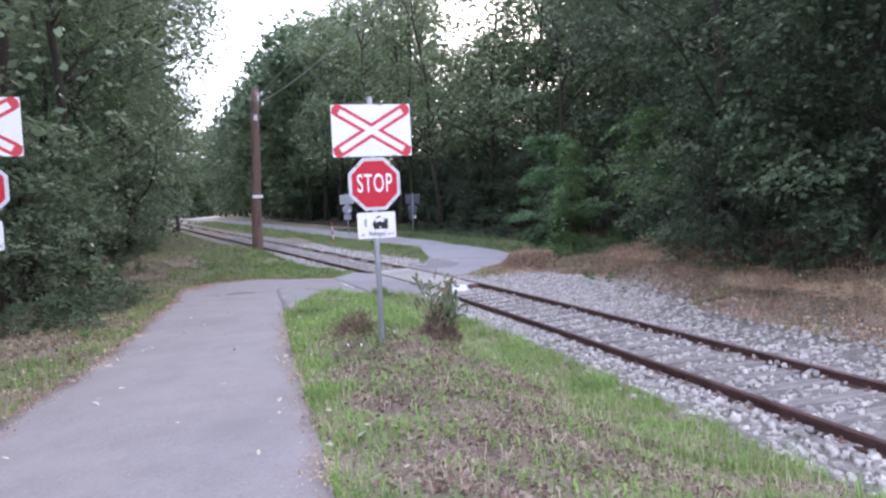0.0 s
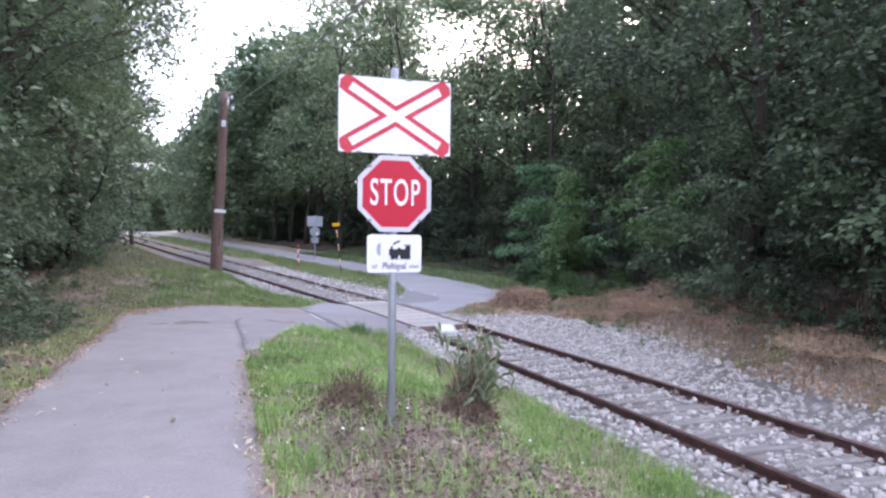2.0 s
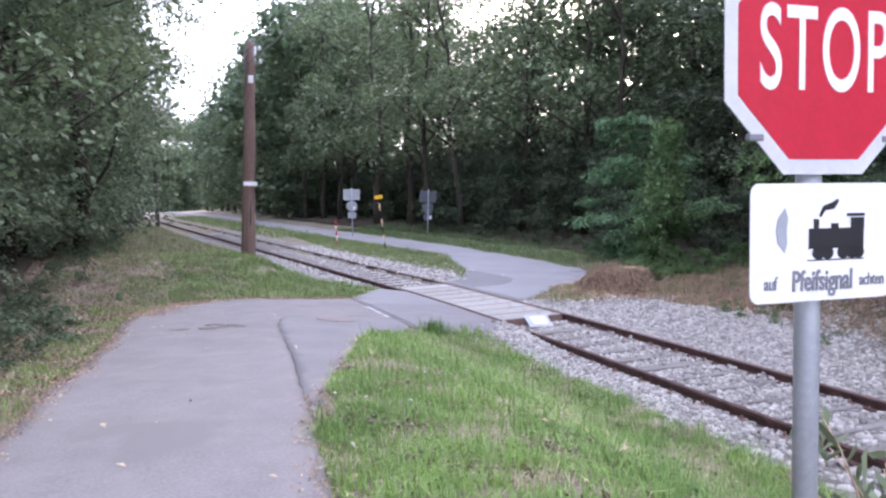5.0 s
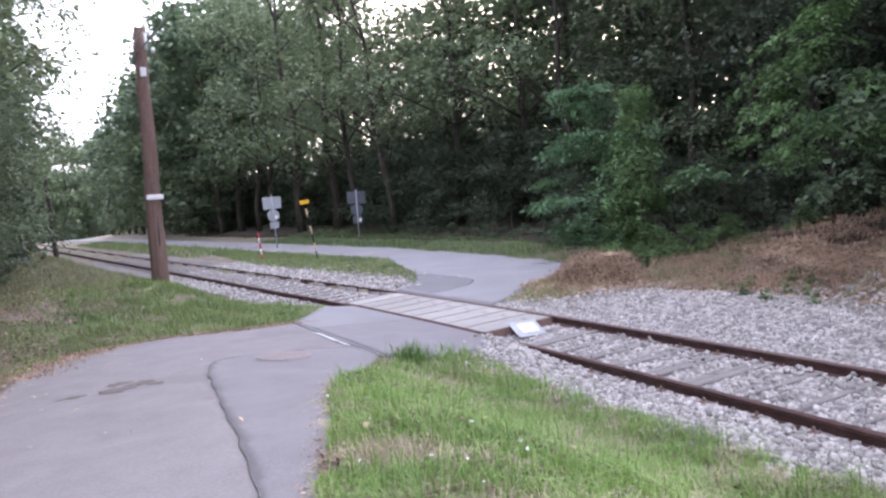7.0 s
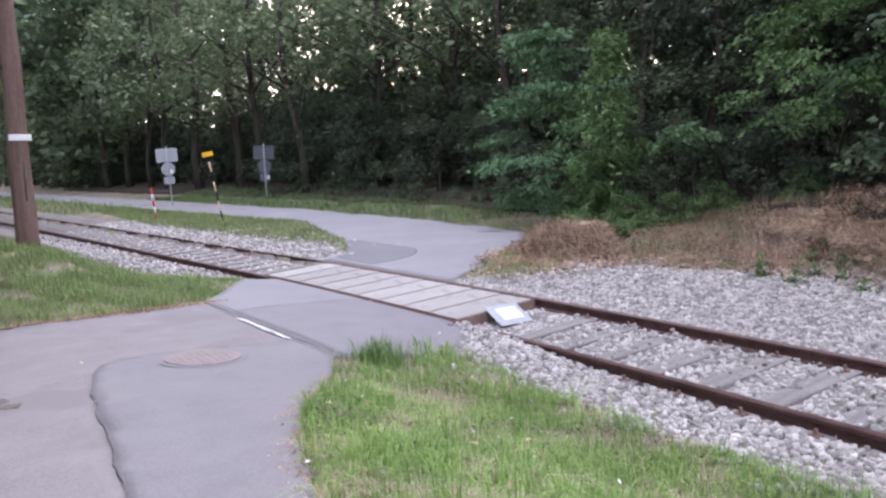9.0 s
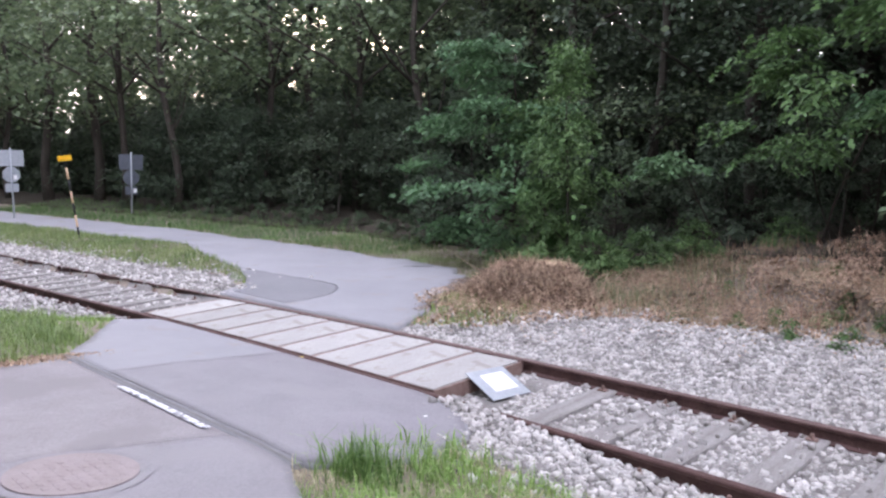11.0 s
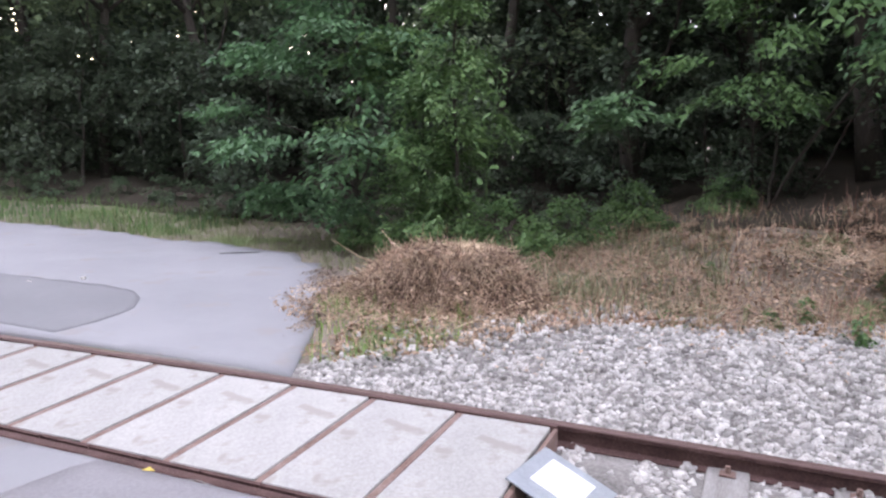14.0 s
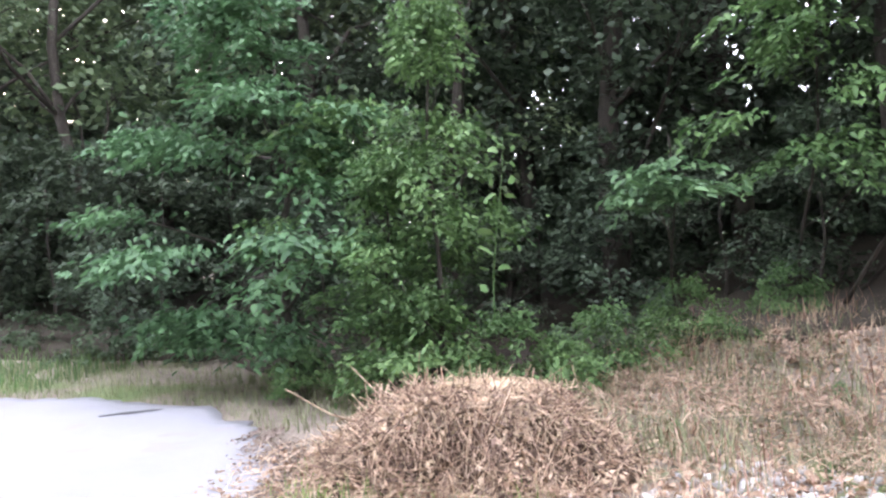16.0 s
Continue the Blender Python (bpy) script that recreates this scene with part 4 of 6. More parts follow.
def plant(name, m, trunk, crown, leaf, mat, label, category, group, seed, limbs=7, stem_name="trunk", arc=0.0, oval=False, core=0.0, fill=40, shift=0.0, sag=0.35, wide=0.30, fill_size=1.4):
    """A tree or shrub: trunk = (height, radius, lean), crown = (sprays, leaves each, spray length, thickness, places).
    Each spray of leaves reaches outward from the stem and sags at its end."""
    rng = np.random.default_rng(seed)
    g = empty(name, m, label, category, group)
    n_sprays, per, reach, thick, places = crown
    mid, lobes = places(rng, n_sprays)
    mid[:, 0] += shift
    lobes[:, 0] += shift
    h, rad, lean = trunk
    axis = [Vector((arc * (1 - k / 9) ** 1.3 + lean * (k / 9) ** 1.5 * h + 0.012 * h * math.sin(1.3 * k + seed), 0.012 * h * math.sin(1.1 * k + 2 * seed), h * k / 9 - 0.15)) for k in range(10)]
    ax = np.array(axis)
    heart = np.stack([np.interp(mid[:, 2], ax[:, 2], ax[:, i]) for i in (0, 1)], -1)
    out = np.zeros((n_sprays, 3))
    out[:, :2] = mid[:, :2] - heart
    out /= np.linalg.norm(out, axis=1, keepdims=True) + 1e-6
    out += rng.normal(size=(n_sprays, 3)) * np.array([0.45, 0.45, 0.22])
    out /= np.linalg.norm(out, axis=1, keepdims=True)
    lat = np.cross(out, np.array([0, 0, 1.0]))
    lat /= np.linalg.norm(lat, axis=1, keepdims=True) + 1e-6
    size = reach * rng.uniform(0.55, 1.3, (n_sprays, 1))
    t = rng.uniform(0, 1, (n_sprays, per)) ** 0.8
    s = np.clip(rng.normal(size=(n_sprays, per)) * 0.3, -0.6, 0.6) * (1.15 - 0.75 * t)
    pts = mid[:, None] + out[:, None] * ((t - 0.45) * size)[..., None] + lat[:, None] * (s * size)[..., None]
    pts[..., 2] += size * (rng.normal(size=(n_sprays, per)) * 0.5 * thick - sag * t ** 2 - 0.25 * s ** 2)
    aim = 0.7 * out[:, None] + 0.65 * np.sign(s)[..., None] * lat[:, None] + np.array([0, 0, -1.0]) * (0.25 + 0.4 * sag * t)[..., None]
    pts, aim = pts.reshape(-1, 3), aim.reshape(-1, 3)
    pts[:, 2] = np.maximum(pts[:, 2], 0.02)
    bm = bmesh.new()
    tube(bm, axis, [rad * (1.3 if k == 0 else 1 - 0.8 * k / 9.6) for k in range(10)], 9)
    part(stem_name, bm, "bark", g)
    twigs = bmesh.new()
    for i in range(min(limbs, len(lobes))):
        bm = bmesh.new()
        e = Vector(lobes[i])
        k = min(8, max(1, int((e.z * 0.85) / h * 9)))
        st = axis[k]
        bend = Vector((rng.normal() * 0.09, rng.normal() * 0.09, 0.10 * rng.uniform(-0.3, 1))) * (e - st).length
        b1, b2 = st.lerp(e, 0.33) + bend, st.lerp(e, 0.68) + bend * 0.8
        rr = min(rad * (1 - 0.8 * k / 9.6) * 0.5, 0.045 if e.z < 6 else 0.07)
        tube(bm, [st, b1, b2, e], [rr, rr * 0.75, rr * 0.5, rr * 0.22], 6)
        part("limb", bm, "bark", g)
        for j in np.argsort(np.linalg.norm(mid - np.array(e), axis=1))[:5]:
            q = Vector(mid[j] + out[j] * float(size[j, 0]) * 0.45)
            tube(twigs, [b2.lerp(e, rng.uniform(0.0, 1.0)), (e + q) / 2 + Vector((0, 0, 0.05)), q], [rr * 0.3, rr * 0.2, rr * 0.08], 3)
    if len(twigs.verts):
        tagged(part("twig_spray", twigs, "bark", g), kind="stuff")
    v, f = leaf_quads(pts, leaf, rng, 0.72, oval=oval, aim=aim, wide=wide)
    if core:
        # more leaves inside each lobe close it against the light
        inner = (lobes[:, None] + rng.normal(size=(len(lobes), fill, 3)) * core * np.array([0.5, 0.5, 0.33])).reshape(-1, 3)
        inner[:, 2] = np.maximum(inner[:, 2], 0.1)
        vi, fi = leaf_quads(inner, leaf * fill_size, rng, 0.35, wide=min(0.37, wide * 1.1), oval=oval)
        f, v = np.concatenate([f, fi + len(v)]), np.concatenate([v, vi])
    mesh_part("crown", v, f, mat, g)
    return g


KINDS = {}


def kind(key, *args, **more):
    KINDS[key] = [None, args, more]


def put(key, x, y, turn, scale=1.0, sz=None):
    m = Matrix.LocRotScale((x, y, float(land(x, y)) - 0.03), Euler((0, 0, radians(turn))), (scale, scale, sz or scale))
    entry = KINDS[key]
    if entry[0] is None:
        name, *rest = entry[1]
        entry[0] = plant(name, m, *rest, **entry[2])
        return entry[0]
    return copy_thing(entry[0], m)


WOOD, EDGE = "trees of the wood", "shrubs at the wood's edge"
# trees at the edge, near enough to tell their leaves
kind("edge_a", "tree", (13.5, 0.17, 0.03), (330, 30, 1.15, 0.16, lobed(34, 1.5, 0.5, shell(4.3, 4.3, 2.6, 15.5, 0.4, 0.85))), 0.125, "leaf_a", "tall deciduous tree with dark green sagging sprays", "tree", WOOD, 11, limbs=16, core=1.35, fill=165, fill_size=1.05)
kind("edge_b", "tree", (12.5, 0.13, -0.05), (310, 30, 1.1, 0.14, lobed(30, 1.5, 0.45, shell(4.4, 4.2, 3.0, 15.0, 0.35, 0.9))), 0.12, "leaf_b", "tall slender tree with mid green layered sprays", "tree", WOOD, 12, limbs=16, core=1.35, fill=150, fill_size=1.05)
kind("edge_c", "tree", (12.5, 0.15, 0.05), (310, 28, 1.1, 0.18, lobed(28, 1.5, 0.5, shell(4.5, 4.3, 2.8, 15.0, 0.35, 0.85))), 0.13, "leaf_e", "tall tree with lighter green leaves above bare limbs", "tree", WOOD, 15, limbs=16, core=1.35, fill=150, fill_size=1.05)
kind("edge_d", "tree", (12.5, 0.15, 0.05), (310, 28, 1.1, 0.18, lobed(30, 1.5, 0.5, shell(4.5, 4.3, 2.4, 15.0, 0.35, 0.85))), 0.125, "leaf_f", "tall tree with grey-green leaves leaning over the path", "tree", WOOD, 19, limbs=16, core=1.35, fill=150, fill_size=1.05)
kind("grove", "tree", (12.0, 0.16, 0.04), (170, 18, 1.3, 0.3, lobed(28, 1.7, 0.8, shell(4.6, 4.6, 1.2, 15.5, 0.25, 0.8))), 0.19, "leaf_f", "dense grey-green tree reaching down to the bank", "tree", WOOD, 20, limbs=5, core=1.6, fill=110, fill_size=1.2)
# trees farther along the track
kind("mid_a", "tree", (14.0, 0.19, 0.03), (230, 17, 1.5, 0.2, lobed(26, 1.7, 0.6, shell(4.6, 4.4, 3.6, 16.5, 0.35, 0.85))), 0.20, "leaf_e", "tall deciduous tree with green crown above dark stems", "tree", WOOD, 13, limbs=16, core=1.35, fill=95, wide=0.32, fill_size=1.2)
kind("mid_b", "tree", (13.5, 0.15, 0.07), (210, 17, 1.4, 0.2, lobed(20, 1.6, 0.6, shell(4.6, 4.3, 4.5, 16.0, 0.3, 0.95))), 0.20, "leaf_e", "thin crooked tree with sky showing through its crown", "tree", WOOD, 16, limbs=18, core=1.35, fill=80, wide=0.32, fill_size=1.2)
kind("far", "tree", (13.0, 0.20, 0.04), (120, 14, 1.8, 0.3, lobed(28, 1.8, 0.8, shell(4.6, 4.6, 1.8, 17.0, 0.25, 0.8))), 0.40, "leaf_b", "tall green tree far along the track", "tree", WOOD, 14, limbs=5, core=1.7, fill=55)
kind("deep", "tree", (13.0, 0.18, 0.04), (130, 16, 1.5, 0.3, lobed(28, 1.8, 0.8, shell(4.8, 4.8, 1.5, 17.0, 0.25, 0.8))), 0.27, "leaf_a", "tall tree standing deep in the dark wood", "tree", WOOD, 18, limbs=4, core=1.7, fill=100)
kind("pale", "tree", (13.0, 0.20, 0.04), (120, 14, 1.8, 0.3, lobed(28, 1.8, 0.8, shell(4.6, 4.6, 1.5, 17.0, 0.25, 0.75))), 0.40, "leaf_e", "lighter green tree far along the track", "tree", WOOD, 17, limbs=5, core=1.8, fill=120)
kind("shrub_a", "shrub", (2.6, 0.04, 0.05), (150, 22, 0.55, 0.2, lobed(22, 0.55, 0.6, shell(1.5, 1.5, 0.25, 3.1, 0.4, 0.65))), 0.105, "leaf_a", "dense dark green shrub reaching the ground", "shrub", EDGE, 21, limbs=7, stem_name="stem", core=0.5, fill=44, wide=0.27, fill_size=1.05)
kind("shrub_b", "shrub", (2.8, 0.04, -0.06), (150, 22, 0.6, 0.16, lobed(20, 0.6, 0.5, shell(1.6, 1.6, 0.3, 3.5, 0.35, 0.7))), 0.11, "leaf_b", "leafy mid green shrub with hanging sprays", "shrub", EDGE, 22, limbs=7, stem_name="stem", core=0.5, fill=40, wide=0.27, fill_size=1.05)
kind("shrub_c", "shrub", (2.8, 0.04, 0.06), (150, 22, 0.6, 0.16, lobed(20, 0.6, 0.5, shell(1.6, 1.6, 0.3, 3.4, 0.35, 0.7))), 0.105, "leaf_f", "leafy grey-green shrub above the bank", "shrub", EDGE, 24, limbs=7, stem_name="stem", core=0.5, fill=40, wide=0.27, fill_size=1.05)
kind("mass", "shrub", (3.4, 0.06, 0.0), (70, 13, 1.0, 0.4, lobed(18, 0.9, 0.8, shell(2.2, 2.2, 0.3, 4.6, 0.2, 0.6))), 0.24, "leaf_a", "dark undergrowth filling the wood behind its edge", "shrub", "undergrowth of the wood", 25, limbs=2, stem_name="stem", core=0.9, fill=20)
kind("low", "undergrowth", (0.7, 0.02, 0.0), (75, 20, 0.3, 0.3, lobed(14, 0.3, 0.7, shell(0.85, 0.85, 0.05, 0.95, 0.2, 0.6))), 0.085, "leaf_b", "low leafy undergrowth at the wood's edge", "undergrowth", "undergrowth", 23, limbs=4, stem_name="stem")
# the plants that stand out at the end of the walk
kind("layered", "tree", (4.4, 0.06, 0.02), (230, 40, 0.85, 0.09, lobed(26, 0.5, 0.16, shell(1.35, 1.6, 0.5, 4.3, 0.45, 0.85))), 0.105, "leaf_c", "young tree with layered blue-green leaf sprays", "tree", "", 31, limbs=16, oval=True, core=0.45, fill=34, shift=-0.9, sag=0.22, wide=0.22, fill_size=1.0)
kind("vine", "climbing_plant", (3.8, 0.035, 0.0), (240, 26, 0.34, 0.3, lobed(26, 0.34, 0.8, shell(0.55, 0.7, 0.2, 4.1, 0.25, 0.55))), 0.07, "leaf_d", "fresh green climbing plant over a bush", "climbing plant", "", 32, limbs=8, stem_name="stem", oval=True, core=0.4, fill=60, sag=0.6, wide=0.24, fill_size=0.95)
kind("bramble", "bramble", (1.1, 0.015, 0.1), (120, 22, 0.34, 0.25, lobed(18, 0.34, 0.7, shell(0.8, 0.95, 0.1, 1.35, 0.3, 0.6))), 0.075, "leaf_d", "sprawling fresh green bramble bush", "bramble", "brambles", 36, limbs=7, stem_name="stem", oval=True, core=0.35, fill=34, sag=0.5, wide=0.24, fill_size=0.95)
kind("spray", "branch_spray", (2.3, 0.02, 0.0), (26, 26, 0.5, 0.1, lobed(5, 0.36, 0.25, shell(0.4, 0.62, 1.5, 1.85, 0.2, 0.8))), 0.10, "leaf_c", "single overhanging branch with pale leaves", "branch", "", 33, limbs=5, stem_name="stem", arc=2.6, oval=True, wide=0.22)
kind("hanging", "branch_spray", (3.2, 0.02, 0.0), (90, 26, 0.5, 0.16, lobed(12, 0.42, 0.5, shell(0.6, 0.85, 1.3, 3.3, 0.2, 0.8))), 0.09, "leaf_d", "hanging branch with fresh green leaves", "branch", "", 37, limbs=7, stem_name="stem", arc=2.2, oval=True, wide=0.23)

rng_p = random.Random(5)


def jitter(a):
    return rng_p.uniform(-a, a)


def wood_edge(y):
    """Where the leaves of the wood beyond the track begin."""
    return float(np.interp(y, [-30, -8, -5, -1, 1, 4.5, 7, 12, 30, 140], [3.2, 3.2, 3.8, 5.3, 5.9, 6.9, 7.9, 8.0, 6.4, -4.6]))


# edge of the wood beyond the track: shrubs in the shade of overhanging trees
y = -16.0
while y < 9:
    deep = 3.3 if -3.6 < y < 7.6 else 1.0
    put(("shrub_a", "shrub_b")[rng_p.choice((0, 0, 1))], wood_edge(y) + deep + jitter(0.4), y + jitter(0.4), jitter(180), rng_p.uniform(0.7, 1.0) * (0.8 if deep > 3 else 1.0 if y > -7 else 1.2))
    if not (2.6 < y < 4.2 or -3.2 < y < 0.4):
        put("low", wood_edge(y) + 0.55 + jitter(0.25), y + jitter(0.4), jitter(180), rng_p.uniform(0.55, 0.95))
    y += 1.45
while y < 64:
    put("shrub_a" if y < 26 else "mass", wood_edge(y) + (3.0 if y < 26 else 4.4) + jitter(0.5), y + jitter(0.5), jitter(180), rng_p.uniform(1.0, 1.4) if y < 26 else rng_p.uniform(0.7, 1.0))
    if y < 26:
        put("low", wood_edge(y) + 1.5 + jitter(0.3), y + 0.8 + jitter(0.4), jitter(180), rng_p.uniform(0.6, 0.9))
    else:
        put("mass", wood_edge(y) + (1.9 if y > 50 else 5.4) + jitter(0.4), y + 1.1 + jitter(0.4), jitter(180), rng_p.uniform(0.45, 0.65), rng_p.uniform(0.5, 0.8))
    y += 1.7 if y < 26 else 2.3
y = -14.0
while y < 90:
    near = y < 10
    put("shrub_a" if near else "mass", wood_edge(y) + 5.6 + jitter(0.6), y + jitter(0.6), jitter(180), rng_p.uniform(0.9, 1.15) * (1.25 if near else 1))
    if y < 62:
        bushy = "shrub_a" if y < 16 else "mass"
        put(bushy, wood_edge(y) + 9.0 + jitter(0.6), y + jitter(0.9), jitter(180), rng_p.uniform(1.4, 1.6) if y < 16 else 1.1, 2.3 if y < 16 else 1.6 if y < 34 else 1.1)
        put(bushy, wood_edge(y) + 13.0 + jitter(1.2), y + jitter(0.9), jitter(180), rng_p.uniform(1.7, 1.9) if y < 16 else 1.3, 2.9 if y < 16 else 2.1 if y < 22 else 1.6 if y < 34 else 1.3)
    y += 2.9
y = -10.0
while y < 48:
    put("mass", wood_edge(y) + 20.5 + jitter(0.8), y + 1.5 + jitter(1.0), jitter(180), 1.6, 1.1)
    put("mass", wood_edge(y) + 24.0 + jitter(0.8), y + jitter(0.6), jitter(180), 1.7, 1.2)
    put("mass", wood_edge(y) + 17.0 + jitter(0.8), y + jitter(1.0), jitter(180), 1.5, 2.6 if y < 22 else 1.8 if y < 34 else 1.4)
    y += 3.4
# trees beyond the track, in loose rows: deep and close behind the near edge, thinner along the lane
# those before about y = -14 stand out of view, added to block light
y = -27.0
while y < 105:
    size = float(np.interp(y, [8, 22, 40, 60, 80, 100], [1.0, 1.16, 1.18, 1.0, 0.86, 0.72]))
    if y < 9:
        front, second = ("edge_a", "edge_b", "edge_c", "edge_a")[rng_p.randrange(4)], ("edge_a", "mid_a")[rng_p.randrange(2)]
    elif y < 50:
        front, second = ("mid_a", "mid_b", "mid_b")[rng_p.randrange(3)], ("mid_b", "mid_a")[rng_p.randrange(2)]
    else:
        front, second = ("far", "pale")[rng_p.randrange(2)], "far"
    put(front, wood_edge(y) + (4.6 if -4 < y < 9 else 2.0 if y < 9 else 3.4 if y < 22 else 2.3) + jitter(0.5), y + jitter(0.8), jitter(180), rng_p.uniform(0.9, 1.08) * size)
    if -14 < y < 24 or y > 50 or rng_p.random() < 0.75:
        put(second, wood_edge(y) + 7.5 + jitter(0.9), y + 2 + jitter(1.0), jitter(180), rng_p.uniform(0.9, 1.1) * size)
    if -14 < y < 29:
        put("deep", wood_edge(y) + 11.5 + jitter(1.0), y + jitter(1.2), jitter(180), rng_p.uniform(0.88, 1.0))
        put("deep", wood_edge(y) + 16.0 + jitter(1.0), y + 2 + jitter(1.2), jitter(180), rng_p.uniform(0.88, 1.0))
    elif y < 50:
        put("deep", wood_edge(y) + 11.5 + jitter(1.2), y + jitter(1.5), jitter(180), rng_p.uniform(0.8, 0.94))
        put("deep", wood_edge(y) + 17.0 + jitter(1.2), y + 2 + jitter(1.5), jitter(180), rng_p.uniform(0.8, 0.94))
    else:
        put("far", wood_edge(y) + 11.5 + jitter(1.2), y + jitter(1.5), jitter(180), 1.0 * size)
    y += 3.5 if y < 10 else 4.0 if y < 50 else 5.0


def left_edge(y):
    """Where the leaves of the wood beside the path begin."""
    return float(np.interp(y, [-30, -12, -6, -2, 5, 12, 30, 42, 60, 140], [-9.3, -9.2, -9.0, -8.8, -8.4, -7.9, -7.4, -10.0, -10.8, -17.5]))


y = -17.0
while y < 60:
    near = y < 17
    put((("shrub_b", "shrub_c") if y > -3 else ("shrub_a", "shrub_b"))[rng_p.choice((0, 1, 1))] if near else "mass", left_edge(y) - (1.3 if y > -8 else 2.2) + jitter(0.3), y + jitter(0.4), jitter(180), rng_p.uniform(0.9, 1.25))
    if near and y > -8:
        put("low", left_edge(y) + 0.1 + jitter(0.25), y + jitter(0.4), jitter(180), rng_p.uniform(0.5, 0.8))
    if y > -12:
        put("mass", left_edge(y) - 4.4 + jitter(0.4), y + jitter(0.5), jitter(180), rng_p.uniform(0.9, 1.2), 1.5)
    y += 1.6 if near else 2.2
y = -21.0
while y < 92:
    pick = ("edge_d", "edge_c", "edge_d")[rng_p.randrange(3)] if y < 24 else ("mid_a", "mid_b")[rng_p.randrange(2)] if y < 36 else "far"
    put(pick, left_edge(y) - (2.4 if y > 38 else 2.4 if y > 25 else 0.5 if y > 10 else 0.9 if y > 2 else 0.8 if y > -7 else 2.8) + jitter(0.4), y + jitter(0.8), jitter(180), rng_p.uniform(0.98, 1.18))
    if -10 < y < 60:
        put("mid_a" if y < 20 else "far", left_edge(y) - 6.0 + jitter(1.2), y + 2 + jitter(1.2), jitter(180), rng_p.uniform(0.9, 1.1))
    y += 3.9 if y < 36 else 5.0
rng_q = random.Random(9)
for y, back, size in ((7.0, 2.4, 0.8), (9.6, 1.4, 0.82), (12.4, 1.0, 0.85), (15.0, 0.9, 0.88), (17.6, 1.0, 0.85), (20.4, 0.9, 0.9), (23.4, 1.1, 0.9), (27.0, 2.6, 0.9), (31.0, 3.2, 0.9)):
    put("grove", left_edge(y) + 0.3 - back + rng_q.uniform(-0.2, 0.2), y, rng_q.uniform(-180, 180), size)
# where the lane leaves the wood: a bright clearing closed by trees in the lit leaf colour
for x, y, s in ((-15.0, 78, 0.9), (-17.0, 90, 0.9), (5.0, 74, 0.9), (4.5, 84, 0.75), (3.5, 95, 0.65), (-19.0, 104, 0.8)):
    put("far", x, y, jitter(180), s)
for k in range(18):
    put("pale", -30 + 2.7 * k + jitter(1.0), 150 + jitter(6), jitter(180), rng_p.uniform(0.9, 1.08))
for k in range(12):
    put("pale", -22 + 2.6 * k + rng_q.uniform(-0.8, 0.8), 166 + rng_q.uniform(-4, 4), rng_q.uniform(-180, 180), rng_q.uniform(0.8, 0.95))
for k in range(11):
    put("mass", -30 + 4.6 * k + jitter(1.5), 142 + jitter(3), jitter(180), rng_p.uniform(0.7, 1.1))
for x, y in ((-8.35, -6.8), (-8.3, -4.2), (-7.9, -3.1), (-7.75, -1.2), (-8.2, -5.5), (-8.1, 0.4)):
    put("low", x, y, jitter(180), 0.75)
for x, y, s in ((14.6, -1.0, 1.3), (13.8, -2.9, 1.2), (15.5, 0.9, 1.3), (13.6, -5.0, 1.2)):
    put("mass", x, y, rng_q.uniform(-180, 180), s, 2.0)
put("layered", 7.9, 5.3, 0, 1.05)
put("vine", 6.2, 2.75, 0, 1.0)
put("vine", 6.3, 3.3, 140, 0.9, 0.62)
for x, y, k in ((5.95, 2.8, 0.85), (5.85, 2.0, 0.85), (6.0, 1.2, 0.7), (6.3, 0.4, 0.6), (7.4, -0.6, 0.5), (6.9, -3.0, 0.5), (6.3, 4.3, 0.5)):
    put("bramble", x, y, jitter(180), k)
put("spray", 5.75, 0.5, 0, 1.0)
put("spray", 6.0, -2.4, 20, 1.1)
put("hanging", 6.6, -0.9, 0, 1.0)
put("hanging", 5.6, -2.6, 40, 1.15)
put("hanging", 6.9, 3.9, 10, 1.0)

mould = [(wood_edge(v) + 0.8, v) for v in np.arange(-30.0, 60.0, 1.0)] + [(wood_edge(v) + 45.0, v) for v in np.arange(60.0, -30.0, -3.0)]
tagged(sheet("ground_wood", fray(mould[:90], 0.25, 0.4) + mould[90:], 0.07, "forest_floor", 0.3, 0.1), "dark leaf mould under the trees of the wood", "ground", kind="structure")
mould = [(left_edge(v) - 0.7, v) for v in np.arange(-30.0, 60.0, 1.0)] + [(left_edge(v) - 18.0, v) for v in np.arange(60.0, -30.0, -3.0)]
tagged(sheet("ground_wood", fray(mould[:90], 0.25, 0.4) + mould[90:], 0.07, "forest_floor", 0.3, 0.1), "dark leaf mould under the trees beside the path", "ground", kind="structure")

# a long shoot with paired leaves arching out of the climbing plant
shoot = empty("young_shoot", pose(0, 0, 0), "long arching shoot with paired green leaves", "shoot")
bm = bmesh.new()
stem_line = [Vector((5.55 - 0.12 * math.sin(2.6 * u), 2.05 - 0.2 * math.sin(2.2 * u) * u, 1.0 + 1.9 * u - 0.25 * u * u)) for u in np.linspace(0, 1, 12)]
tube(bm, stem_line, [0.008 - 0.0005 * k for k in range(12)], 5)
part("stem", bm, "leaf_d", shoot)
rng_s = np.random.default_rng(38)
pairs = np.array([stem_line[k // 2] + Vector((0.0, 0.09 if k % 2 else -0.09, 0.01)) for k in range(4, 24)])
vs_, fs_ = leaf_quads(pairs, 0.14, rng_s, 0.6, oval=True, wide=0.22)
